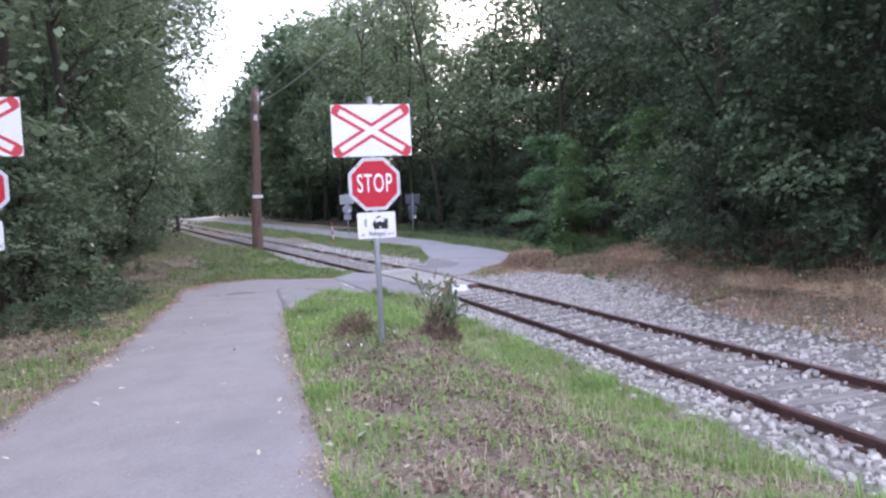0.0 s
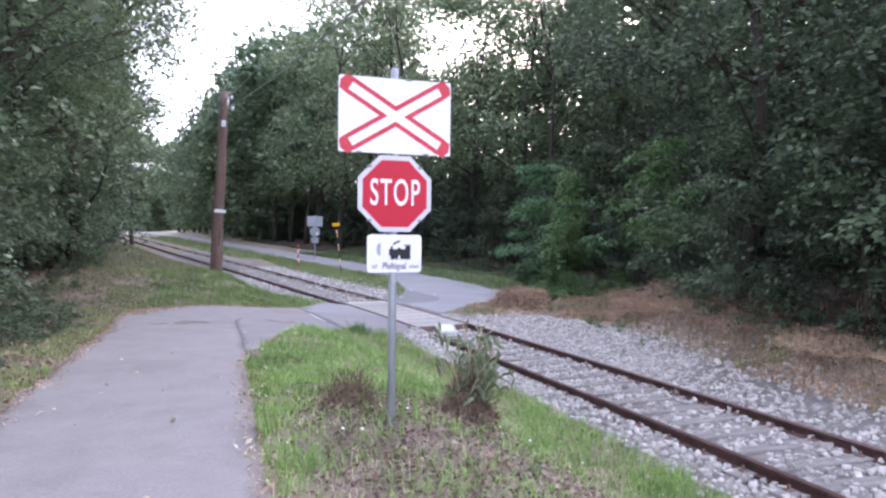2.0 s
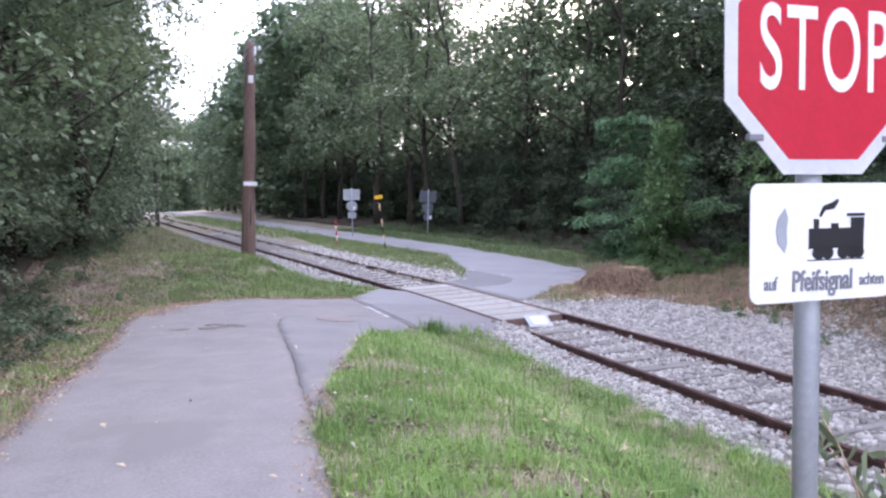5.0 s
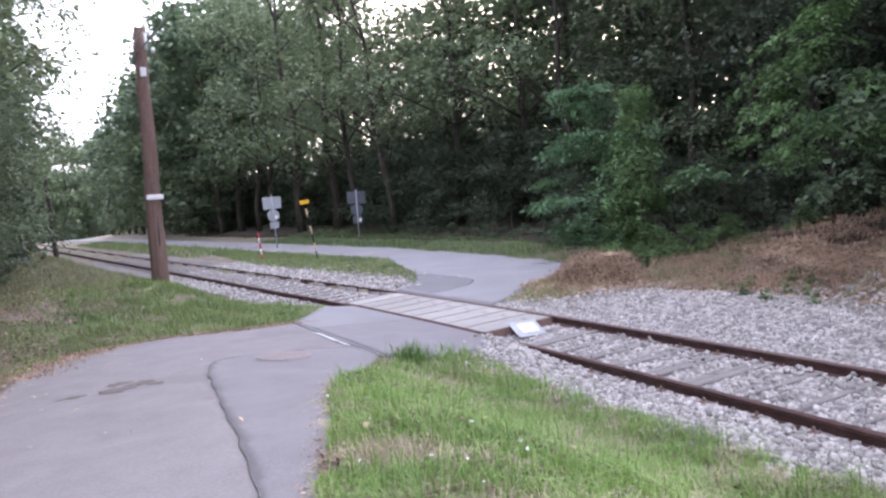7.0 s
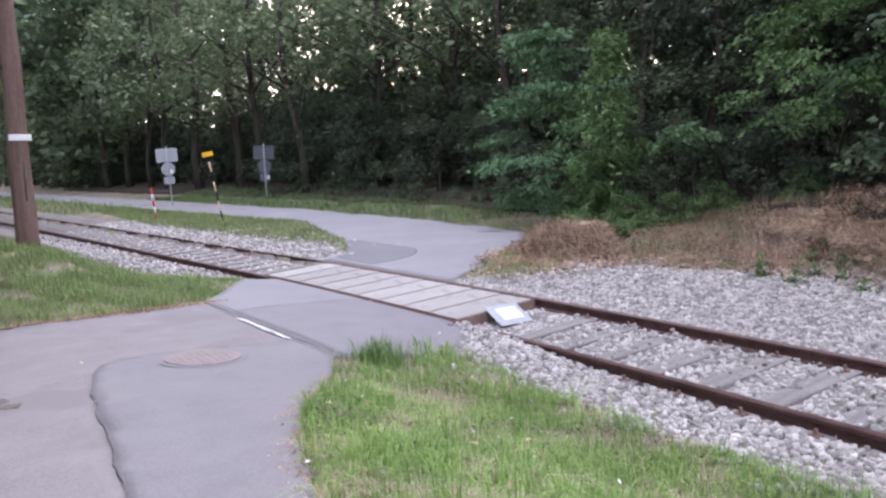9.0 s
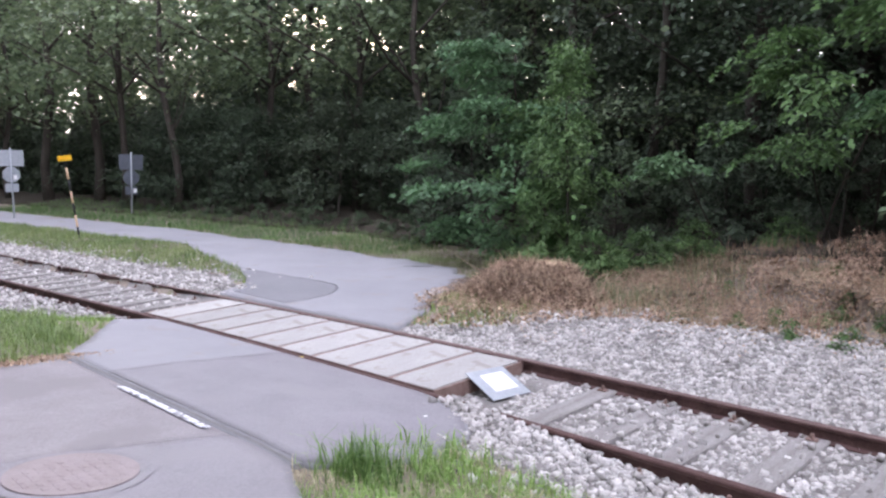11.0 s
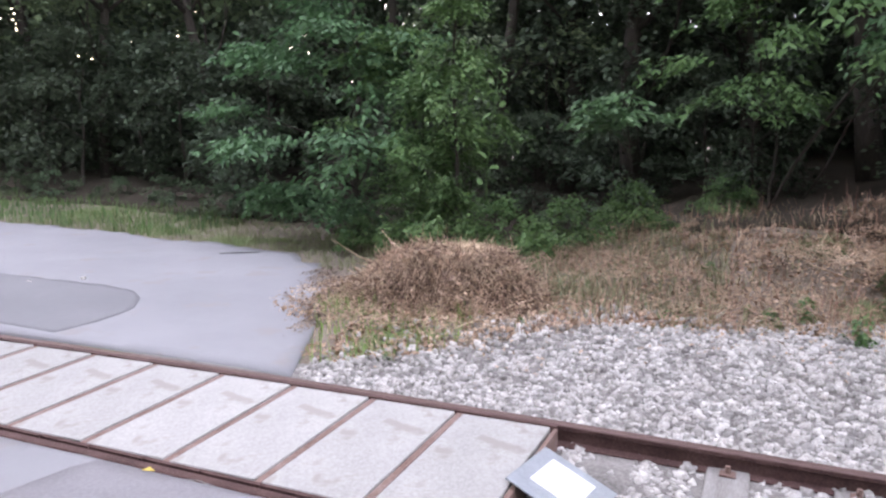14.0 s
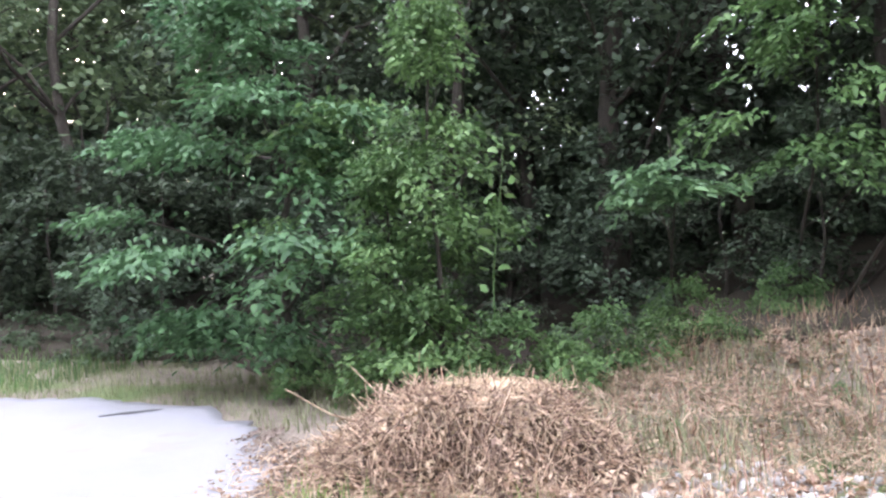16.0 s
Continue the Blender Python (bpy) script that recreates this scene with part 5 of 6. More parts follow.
for k in range(len(pairs)):
    mesh_part("leaf", vs_[6 * k:6 * k + 6], [[0, 1, 2, 3], [0, 3, 4, 5]], "leaf_d", shoot)


kind("weedlet", "weed", (0.25, 0.006, 0.0), (26, 12, 0.12, 0.5, lobed(7, 0.12, 0.7, shell(0.22, 0.22, 0.03, 0.26, 0.1, 0.6))), 0.055, "leaf_d", "small leafy green weed on the bank", "weed", "weeds on the bank", 35, limbs=3, stem_name="stem")
for x, y, s in ((4.55, -1.5, 1.2), (4.65, -1.0, 0.9), (4.3, -0.3, 0.7), (5.0, -2.2, 1.2), (4.5, -2.9, 1.0), (3.4, 0.9, 0.7), (4.9, 0.6, 0.9), (4.4, -4.2, 1.0), (3.3, -6.4, 0.9), (2.3, 1.7, 0.7), (5.3, -0.6, 1.0), (5.6, -1.9, 1.1), (3.9, -1.9, 1.7), (3.7, -2.5, 1.5), (4.15, -1.2, 1.4), (3.6, -3.4, 1.4), (3.0, -4.9, 1.2), (-8.0, -8.2, 1.3), (-7.7, -5.3, 1.1), (-7.6, -1.5, 1.2), (-6.9, 3.4, 1.3), (-4.0, -12.6, 0.8), (-3.2, -9.4, 0.9)):
    put("weedlet", x, y, jitter(180), 0.62 * s)
for x, y in ((4.25, -2.45), (4.5, -2.7), (4.1, -2.9), (4.7, -2.2)):
    put("weedlet", x, y, jitter(180), 0.8)

# belt of distant trees all round
bm = bmesh.new()
lowring, topring, peak = [], [], []
for k in range(240):
    a = 2 * math.pi * k / 240
    R = 175 + 12 * math.sin(5 * a) + 6 * math.sin(17 * a)
    h = 8.0 + 1.6 * math.sin(11 * a) + 1.3 * math.sin(29 * a + 1) + 1.0 * math.sin(61 * a)
    lowring.append(bm.verts.new((R * math.cos(a), R * math.sin(a), -1)))
    topring.append(bm.verts.new((R * math.cos(a), R * math.sin(a), h)))
    peak.append(bm.verts.new(((R + 9) * math.cos(a), (R + 9) * math.sin(a), h + 0.8 + rng_p.uniform(0, 1.2))))
for k in range(240):
    j = (k + 1) % 240
    bm.faces.new((lowring[k], topring[k], topring[j], lowring[j]))
    bm.faces.new((topring[k], peak[k], peak[j], topring[j]))
tagged(part("backdrop", bm, "distance"), "belt of distant trees closing the horizon", "distant trees", kind="structure")


# ---- grass, litter and weeds ----
def blades(name, spots, length, width, mat, seed, label, lean=0.55):
    """Bent grass blades at the spots (x, y)."""
    rng = np.random.default_rng(seed)
    x, y = spots(rng)
    n = len(x)
    base = np.stack([x, y, land(x, y) + 0.005], -1)
    a = rng.uniform(0, 2 * np.pi, n)
    out = np.stack([np.cos(a), np.sin(a), np.zeros(n)], -1)
    side = np.stack([-np.sin(a), np.cos(a), np.zeros(n)], -1)
    L = (length * rng.uniform(0.35, 1.35, n) * (1 + 0.45 * waves(x * 2, y * 2, 1.0) + 0.25 * waves(x * 7, y * 7, 1.0, 2.0)))[:, None]
    b = (lean * rng.uniform(0.1, 1.4, n))[:, None]
    w = (width * rng.uniform(0.6, 1.3, n))[:, None] * 0.5
    up = np.array([0, 0, 1.0])
    mid = base + up * L * 0.55 + out * L * b * 0.25
    tip = base + up * L * (1 - 0.35 * b) + out * L * b * 0.8
    v = np.stack([base - side * w, base + side * w, mid + side * w * 0.8, mid - side * w * 0.8, tip + side * w * 0.15, tip - side * w * 0.15], 1).reshape(-1, 3)
    k = 6 * np.arange(n)[:, None]
    f = np.concatenate([k + np.array([[0, 1, 2, 3]]), k + np.array([[3, 2, 4, 5]])])
    return tagged(mesh_part(name, v, f, mat), label, "grass", kind="stuff")


def scatter(x0, x1, y0, y1, count, keep):
    def spots(rng):
        x, y = rng.uniform(x0, x1, count), rng.uniform(y0, y1, count)
        ok = keep(x, y, rng)
        return x[ok], y[ok]
    return spots


ASPHALT = [np.array(fray(PATH_LEFT, 0.0, 1.0) + [(-2.16, 3.2)] + SEAM + PATH_RIGHT), np.array(APRON), np.array(SLAB), np.array(FAR_ROAD)]


ASPHALT.append(np.array([(a - 0.2, b) for a, b in SEAM] + [(a + 0.2, b) for a, b in SEAM[::-1]]))
ASPHALT.append(np.array([(-2.4, -0.95), (-1.95, -0.95), (-1.95, 3.2), (-2.4, 3.1)]))


def off_asphalt(x, y):
    ok = np.ones(np.shape(x), bool)
    for p in ASPHALT:
        ok &= ~inside(p, x, y)
    return ok


def verge(x, y):
    """Beside the rails, but off ballast and asphalt."""
    off = x - rail_x(y)
    return off_asphalt(x, y) & ((off < ballast_near_edge(y) - 0.05) | (off > ballast_far_edge(y) + 0.05))


def path_side(y):
    """The path's edge towards the track."""
    return np.interp(y, [-19.0, -15.4, -14.0, -11.7, -8.5], [-6.25, -6.05, -5.9, -5.68, -5.29])


def path_left(y):
    """The path's edge towards the wood beside it."""
    return np.interp(y, [b for a, b in PATH_LEFT[:9]], [a for a, b in PATH_LEFT[:9]])


def worn(x, y):
    """How bare the ground is: 1 on the mown middle round the sign, 0 in thick grass."""
    mid = smooth_step(-9.6, -11.2, y) * smooth_step(0.12, 0.6, x - path_side(y)) * smooth_step(-1.2, -2.3, x - rail_x(y) + 0.35 * waves(x, y, 0.9, 1.0))
    return np.clip(mid + 0.5 * mid * waves(x, y, 0.5, 4.0), 0, 1)


def island(x, y, rng):
    bare = 0.65 * waves(x, y, 0.55, 4.0) + 0.35 * waves(x, y, 0.2, 7.0)
    lush = np.clip(1.0 - 0.56 * worn(x, y) - 3.2 * np.clip(bare - 0.06, 0, 1), 0.03, 1)
    lush = lush * np.interp(y, [-2.3, -1.3], [1.0, 0.3])
    return verge(x, y) & (x > -6.2) & (x - rail_x(y) < 0) & (rng.uniform(size=len(x)) < lush)


tagged(blades("grass_tufts", scatter(-6.2, -0.5, -9.5, -0.5, 110000, island), 0.11, 0.0075, "grass", 41, "lush green grass on the verge between path and track", 1.1), kind="stuff")
blades("grass_tufts", scatter(-6.2, -0.5, -18, -1.2, 46000, lambda x, y, r: verge(x, y) & (x - rail_x(y) < 0) & (waves(x, y, 0.45, 5.0) + 0.5 * waves(x, y, 0.17, 2.0) > 0.22) & (worn(x, y) < 0.4)), 0.21, 0.008, "grass", 55, "longer green grass in clumps on the verge", 1.3)
blades("dry_grass", scatter(-6.2, -0.5, -18, -1.2, 26000, lambda x, y, r: verge(x, y) & (x - rail_x(y) < 0) & (x - rail_x(y) > -2.6) & (waves(x, y, 0.6, 8.0) > 0.1)), 0.19, 0.006, "grass_dry", 56, "pale dry stems standing beside the ballast", 1.1)
blades("dry_grass", scatter(-6.2, -0.5, -9.6, -0.8, 70000, lambda x, y, r: verge(x, y) & (x - rail_x(y) < 0) & (r.uniform(size=len(x)) < np.clip(0.12 + 2.5 * (0.65 * waves(x, y, 0.55, 4.0) + 0.35 * waves(x, y, 0.2, 7.0)), 0.08, 0.9))), 0.085, 0.006, "grass_dry", 53, "flattened straw-coloured grass in bare patches", 1.9)
blades("grass_tufts", scatter(-6.4, -0.5, -20, -9.5, 95000, island), 0.095, 0.008, "grass", 42, "patchy grass along both edges of mown ground", 0.9)
blades("dry_grass", scatter(-6.3, -0.5, -20, -0.8, 40000, lambda x, y, r: verge(x, y) & (x - rail_x(y) < 0) & (0.65 * waves(x, y, 0.55, 4.0) + 0.35 * waves(x, y, 0.2, 7.0) > np.where(y > -9.5, 0.12, 0.10))), 0.10, 0.006, "grass_dry", 43, "pale dry grass among the green", 1.6)
blades("grass_tufts", scatter(-9.6, -6.0, -19, 3.0, 36000, lambda x, y, r: verge(x, y) & (waves(x, y, 0.7, 1.0) > -0.2) & (x > path_left(y) - 0.7 - 0.3 * waves(x, y, 0.9, 2.0))), 0.10, 0.008, "grass", 44, "short grass along the path's edge")
blades("grass_tufts", scatter(-9.6, -6.0, -19, 3.0, 30000, lambda x, y, r: verge(x, y)), 0.09, 0.008, "grass_verge", 54, "dull olive grass among fallen leaves", 0.9)
blades("grass_tufts", scatter(-7.5, -0.3, 2.6, 10.0, 42000, lambda x, y, r: verge(x, y) & (x - rail_x(y) < 0) & (r.uniform(size=len(x)) < np.clip(np.interp(x, [-6.6, -5.2, -4.0], [0.08, 0.45, 0.95]) + 0.25 * waves(x, y, 0.9, 2.0), 0.03, 1) * 0.8)), 0.095, 0.008, "grass", 45, "green grass below the wooden pole")
blades("grass_tufts", scatter(-6.8, -1.6, 2.7, 8.0, 24000, lambda x, y, r: verge(x, y) & (x - rail_x(y) < -0.4) & (waves(x, y, 0.5, 6.0) + 0.5 * waves(x, y, 0.2, 1.0) + 0.35 * (x + 4.6) > 0.1)), 0.17, 0.009, "grass_strip", 64, "long green grass in clumps below the pole", 1.3)
blades("grass_tufts", scatter(-8.6, -4.4, 2.8, 12.0, 26000, lambda x, y, r: verge(x, y) & (x - rail_x(y) < 0) & (waves(x, y, 0.7, 3.0) > -0.25)), 0.10, 0.009, "grass_verge", 59, "dull olive grass on the bank behind the path", 0.9)
blades("grass_tufts", scatter(-9, -1.0, 10.0, 36.0, 26000, lambda x, y, r: verge(x, y) & (x - rail_x(y) < 0)), 0.16, 0.014, "grass_verge", 46, "tired grass on the bank beside the track")
blades("grass_tufts", scatter(1.0, 6.0, 6.2, 30.0, 52000, lambda x, y, r: verge(x, y) & (x - rail_x(y) > 1.5) & (x - rail_x(y) < 5.3)), 0.12, 0.012, "grass_strip", 47, "dull green grass strip between track and lane")
blades("grass_tufts", scatter(-6, 6.0, 28.0, 70.0, 22000, lambda x, y, r: verge(x, y) & (x - rail_x(y) > 1.7) & (x - rail_x(y) < 5.1)), 0.24, 0.03, "grass_strip", 67, "dull green grass strip far along the track")
blades("grass_tufts", scatter(-14, -1.0, 34.0, 70.0, 18000, lambda x, y, r: verge(x, y) & (x - rail_x(y) < -0.7) & (x - rail_x(y) > -5)), 0.24, 0.03, "grass_verge", 68, "tired grass far along the track")
blades("dry_grass", scatter(3.5, 9.0, 3.2, 12.0, 18000, lambda x, y, r: verge(x, y) & (x - rail_x(y) > 5) & (x < np.interp(y, [3, 4.5, 7, 12], [6.4, 6.9, 7.9, 8.0]) + 0.5 + 0.3 * waves(x, y, 0.8, 2.0))), 0.11, 0.008, "grass_verge", 48, "tall pale dry grass before the wood", 0.5)
blades("grass_tufts", scatter(3.5, 9.0, 8.0, 34.0, 24000, lambda x, y, r: verge(x, y) & (x - rail_x(y) > 6.5) & (x < 9.4)), 0.2, 0.014, "grass_dark", 58, "dark green grass at the foot of the wood", 0.6)
blades("grass_tufts", scatter(1.7, 3.6, 1.3, 3.2, 1000, lambda x, y, r: verge(x, y) & (x - rail_x(y) > 1.7)), 0.13, 0.008, "grass", 49, "grass tufts at the lane's corner")
def on_bank(x, y, rng):
    """Thins out what lies on the bank towards the dark of the wood and towards its far end."""
    edge = x - np.interp(y, [-14, -8, -5, -1, 1, 4.5], [3.2, 3.2, 3.8, 5.3, 5.9, 6.9]) + 0.6 * waves(x, y, 0.9, 5.0)
    return rng.uniform(size=len(x)) < smooth_step(2.6, 1.2, edge) * smooth_step(-14.0, -11.0, y)


blades("dry_grass", scatter(2.2, 7.5, -14, 3.2, 22000, lambda x, y, r: on_bank(x, y, r) & verge(x, y) & (x - rail_x(y) > 1.7) & (waves(x, y, 0.6, 2.0) > -0.3)), 0.15, 0.006, "dead", 50, "withered brown grass on the bank", 1.5)


blades("dry_stems", scatter(2.2, 9.0, -14, 1.2, 15000, lambda x, y, r: on_bank(x, y, r) & verge(x, y) & (x - rail_x(y) > 2.6) & (waves(x, y, 0.5, 3.0) + 0.6 * waves(x, y, 0.17, 8.0) > -0.05)), 0.26, 0.007, "stalk_red", 65, "reddish dead stems standing on the bank", 0.9)
blades("dry_stems", scatter(2.2, 8.0, -14, 1.4, 7000, lambda x, y, r: on_bank(x, y, r) & verge(x, y) & (x - rail_x(y) > 2.2) & (waves(x, y, 0.4, 9.0) > 0.0)), 0.22, 0.006, "straw", 66, "pale dry stems standing on the bank", 1.0)
blades("grass_tufts", scatter(2.2, 7.5, -14, 3.2, 16000, lambda x, y, r: on_bank(x, y, r) & verge(x, y) & (x - rail_x(y) > 1.7) & (waves(x, y, 0.8, 6.0) > 0.05)), 0.15, 0.008, "grass_verge", 57, "olive grass coming up through dead leaves", 1.0)
blades("dry_grass", scatter(4.2, 6.2, -0.8, 1.7, 2000, lambda x, y, r: verge(x, y)), 0.24, 0.007, "grass_verge", 51, "tall straw-coloured grass beside the heap", 1.2)
blades("grass_tufts", scatter(3.0, 4.6, 2.3, 3.3, 300, lambda x, y, r: verge(x, y)), 0.13, 0.008, "grass", 52, "green grass before the heap")


def tuft(x, y, r, count, length, mat, seed, label):
    return blades("grass_tuft", lambda rng: (x + r * rng.normal(size=count), y + r * rng.normal(size=count)), length, 0.011, mat, seed, label, 0.8)


tuft(-1.80, -1.22, 0.12, 380, 0.27, "grass_tall", 61, "tall dark green grass tuft at the slot's end")
tuft(-1.2, -1.35, 0.2, 260, 0.14, "grass", 62, "grass tuft at the ballast's edge")


def litter(name, spots, size, mat, seed, label, lift=0.012, upright=0.75, loft=0.03):
    rng = np.random.default_rng(seed)
    x, y = spots(rng)
    c = np.stack([x, y, land(x, y) + lift + rng.uniform(0, loft, len(x))], -1)
    v, f = leaf_quads(c, size, rng, upright)
    return tagged(mesh_part(name, v, f, mat), label, "leaf litter", kind="stuff")


litter("leaf_litter", scatter(2.0, 8.0, -14, 2.4, 44000, lambda x, y, r: on_bank(x, y, r) & verge(x, y) & (x - rail_x(y) > 1.7)), 0.06, "litter", 71, "reddish brown dead leaves on the bank", 0.012, 0.5)
litter("leaf_litter", scatter(-6.4, -1.2, -20, -9.8, 60000, lambda x, y, r: verge(x, y) & (x - rail_x(y) < -0.9) & (r.uniform(size=len(x)) < 0.12 + worn(x, y))), 0.038, "shreds", 72, "brown shredded leaves round the sign's foot", 0.012, 0.6, 0.035)
litter("leaf_litter", scatter(-6.4, -1.2, -20, -9.8, 16000, lambda x, y, r: verge(x, y) & (x - rail_x(y) < -0.9) & (r.uniform(size=len(x)) < worn(x, y) * (0.3 + waves(x, y, 0.4, 6.0)))), 0.055, "rotten", 111, "dark rotting leaves in clumps on mown ground", 0.014, 0.5, 0.04)
litter("leaf_litter", scatter(2.0, 6.0, -8, 1.8, 3500, lambda x, y, r: (x - rail_x(y) > 2.0) & ~verge(x, y) & off_asphalt(x, y) & (r.uniform(size=len(x)) < smooth_step(-1.3, 0.1, x - rail_x(y) - ballast_far_edge(y)))), 0.04, "litter", 77, "dead leaves blown over the ballast's edge", 0.03)
litter("leaf_litter", scatter(-9.8, -6.2, -9, 12, 7000, lambda x, y, r: verge(x, y) & (x < -6.2 + 0.12 * y)), 0.06, "litter", 78, "dull brown leaves on the bank beside the path", 0.02, 0.5)
litter("leaf_litter", scatter(-9.6, -3.0, -19, 14, 6500, lambda x, y, r: verge(x, y) & ((x < -6.3) | (y > 2.5))), 0.07, "litter", 73, "dead leaves along the path's edge")
litter("leaf_litter", scatter(-10.2, -4.2, -12, 24, 26000, lambda x, y, r: verge(x, y) & (x - rail_x(y) < -2.6) & (x < np.where(y < 2.5, path_left(y) - 0.25, -4.6 - 0.5 * waves(x, y, 0.8, 3.0)))), 0.055, "shreds", 112, "grey-brown leaf litter on the bank under the trees", 0.012, 0.6, 0.03)
litter("fallen_leaves", scatter(-8.5, -4.0, -18, 1.5, 70, lambda x, y, r: np.ones(len(x), bool)), 0.06, "straw", 74, "a few pale fallen leaves on path and grass", 0.03, 0.9)
litter("leaf_litter", scatter(-5.2, -1.0, -9.8, -2.0, 22000, lambda x, y, r: verge(x, y) & (x - rail_x(y) < -0.8) & (waves(x, y, 0.5, 9.0) + 0.25 * waves(x, y, 0.15, 3.0) > 0.36)), 0.045, "shreds", 115, "brown dead grass and leaves in bare spots", 0.03, 0.6, 0.04)
litter("fallen_leaves", scatter(-6.2, -2.0, -10, -1.5, 70, lambda x, y, r: verge(x, y)), 0.07, "straw", 75, "pale yellow leaves lying in the grass", 0.07, 0.7)


def rim_spots(line, count, near, far, y0, y1):
    """Spots scattered along a line, more the nearer to it."""
    def spots(rng):
        p = np.array(fray(line, 0.0, 0.1))
        p = p[(p[:, 1] > y0) & (p[:, 1] < y1)]
        q = p[rng.integers(0, len(p), count)]
        off = np.where(rng.uniform(size=count) < 0.5, -1, 1) * np.abs(rng.normal(size=count))
        off = np.where(off < 0, off * near, off * far)
        return q[:, 0] + off + 0.06 * waves(q[:, 0] * 3, q[:, 1] * 3, 1.0), q[:, 1] + rng.uniform(-0.06, 0.06, count)
    return spots


litter("edge_debris", rim_spots(PATH_LEFT, 9000, 0.24, 0.09, -17, 2.8), 0.026, "litter", 79, "brown leaf crumbs and dirt along the asphalt's edge", 0.024, 0.97, 0.006)
litter("edge_debris", rim_spots(PATH_LEFT[-6:], 8000, 0.34, 0.30, -1, 4), 0.036, "litter", 80, "brown leaf crumbs and dirt along the asphalt's edge", 0.026, 0.97, 0.006)
litter("edge_debris", rim_spots(APRON[2:8] + PATH_RIGHT, 4500, 0.07, 0.12, -17, 0), 0.024, "litter", 106, "small dry crumbs where grass meets asphalt", 0.03, 0.97, 0.006)
litter("edge_debris", rim_spots(FAR_ROAD[-22:], 3600, 0.16, 0.14, 2.2, 6.5), 0.034, "shreds", 107, "dry crumbs at the lane's broken edge", 0.03, 0.97, 0.006)


litter("fallen_leaves", rim_spots(PATH_LEFT, 70, 0.3, 0.22, -17, 2.8), 0.07, "pale_leaf", 113, "pale dry leaves lying along the path's edge", 0.03, 0.85, 0.01)
litter("fallen_leaves", rim_spots(PATH_RIGHT, 28, 0.16, 0.2, -17, -8), 0.065, "pale_leaf", 114, "pale dry leaves where path and grass meet", 0.035, 0.8, 0.02)


def stalks(name, centre, count, spread_r, length, mat, seed, parent, rise=0.5, radius=0.004, power=2.2):
    """Tangled dry stalks about a heap."""
    rng = np.random.default_rng(seed)
    verts, faces = [], []
    cx, cy, cz, h = centre
    a = rng.uniform(0, 2 * np.pi, count)
    r = np.sqrt(rng.uniform(0, 1, count))
    px_, py_ = cx + spread_r[0] * r * np.cos(a), cy + spread_r[1] * r * np.sin(a)
    pz = cz + h * (1 - r ** power) * rng.uniform(0.55, 1.02, count) + 0.02
    d = rng.normal(size=(count, 3))
    d[:, 2] = d[:, 2] * rise
    d[:, 2] += 0.15
    d /= np.linalg.norm(d, axis=1, keepdims=True)
    L = length * rng.uniform(0.4, 1.3, (count, 1))
    side = np.cross(d, rng.normal(size=(count, 3)))
    side /= np.linalg.norm(side, axis=1, keepdims=True)
    nn = np.cross(side, d)
    p0 = np.stack([px_, py_, pz], -1) - d * L * 0.5
    p1 = p0 + d * L + nn * L * rng.uniform(-0.15, 0.15, (count, 1))
    p0[:, 2], p1[:, 2] = np.maximum(p0[:, 2], cz), np.maximum(p1[:, 2], cz + 0.01)
    tri = [(math.cos(k * 2.094), math.sin(k * 2.094)) for k in range(3)]
    v = np.stack([p0 + radius * (side * c + nn * s) for c, s in tri] + [p1 + radius * 0.5 * (side * c + nn * s) for c, s in tri], 1).reshape(-1, 3)
    k = 6 * np.arange(count)[:, None]
    f = np.concatenate([k + np.array([[0, 1, 4, 3]]), k + np.array([[1, 2, 5, 4]]), k + np.array([[2, 0, 3, 5]])])
    return tagged(mesh_part(name, v, f, mat, parent), kind="stuff")


def dry_leaves(name, centre, count, spread_r, size, mat, seed, parent, power=2.2):
    rng = np.random.default_rng(seed)
    cx, cy, cz, h = centre
    a, r = rng.uniform(0, 2 * np.pi, count), np.sqrt(rng.uniform(0, 1, count))
    c = np.stack([cx + spread_r[0] * r * np.cos(a), cy + spread_r[1] * r * np.sin(a), cz + h * (1 - r ** power) * rng.uniform(0.6, 1.06, count) + 0.02], -1)
    v, f = leaf_quads(c, size, rng, 0.25, 0.3, 0.22)
    return tagged(mesh_part(name, v, f, mat, parent), kind="stuff")


bank_sticks = empty("brushwood", pose(0, 0, 0), "dry sticks and stalks strewn over the bank", "brushwood")
for k, (sx, sy) in enumerate(((4.9, -1.0), (5.3, -2.4), (4.7, -3.6), (4.3, -5.2), (3.9, -7.0), (3.6, -9.0), (5.6, 0.4), (3.4, -11.0))):
    stalks("stick_tangle", (sx, sy, float(land(sx, sy)), 0.1), 560, (1.1, 1.1), 0.3, "dead" if k % 2 else "litter", 90 + k, bank_sticks, 0.8, 0.004)
HEAP_X, HEAP_Y = 4.22, 2.0
heap_z = float(land(4.2, 2.05))


def heap_height(x, y):
    """Height of the brush pile over the ground at its foot."""
    u, v = (x - HEAP_X) / 0.78, (y - HEAP_Y) / 0.98
    a = np.arctan2(v, u)
    r = np.hypot(u, v) / (1 + 0.12 * np.sin(3 * a + 1.0) + 0.08 * np.sin(7 * a + 2.0) + 0.05 * np.sin(11 * a))
    top = 0.50 - 0.10 * smooth_step(0.0, 0.9, v) + 0.05 * waves(x * 3.0, y * 3.0, 1.0) + 0.03 * waves(x * 8.0, y * 8.0, 1.0, 2.0)
    return top * (1 - smooth_step(0.55, 1.2, r))


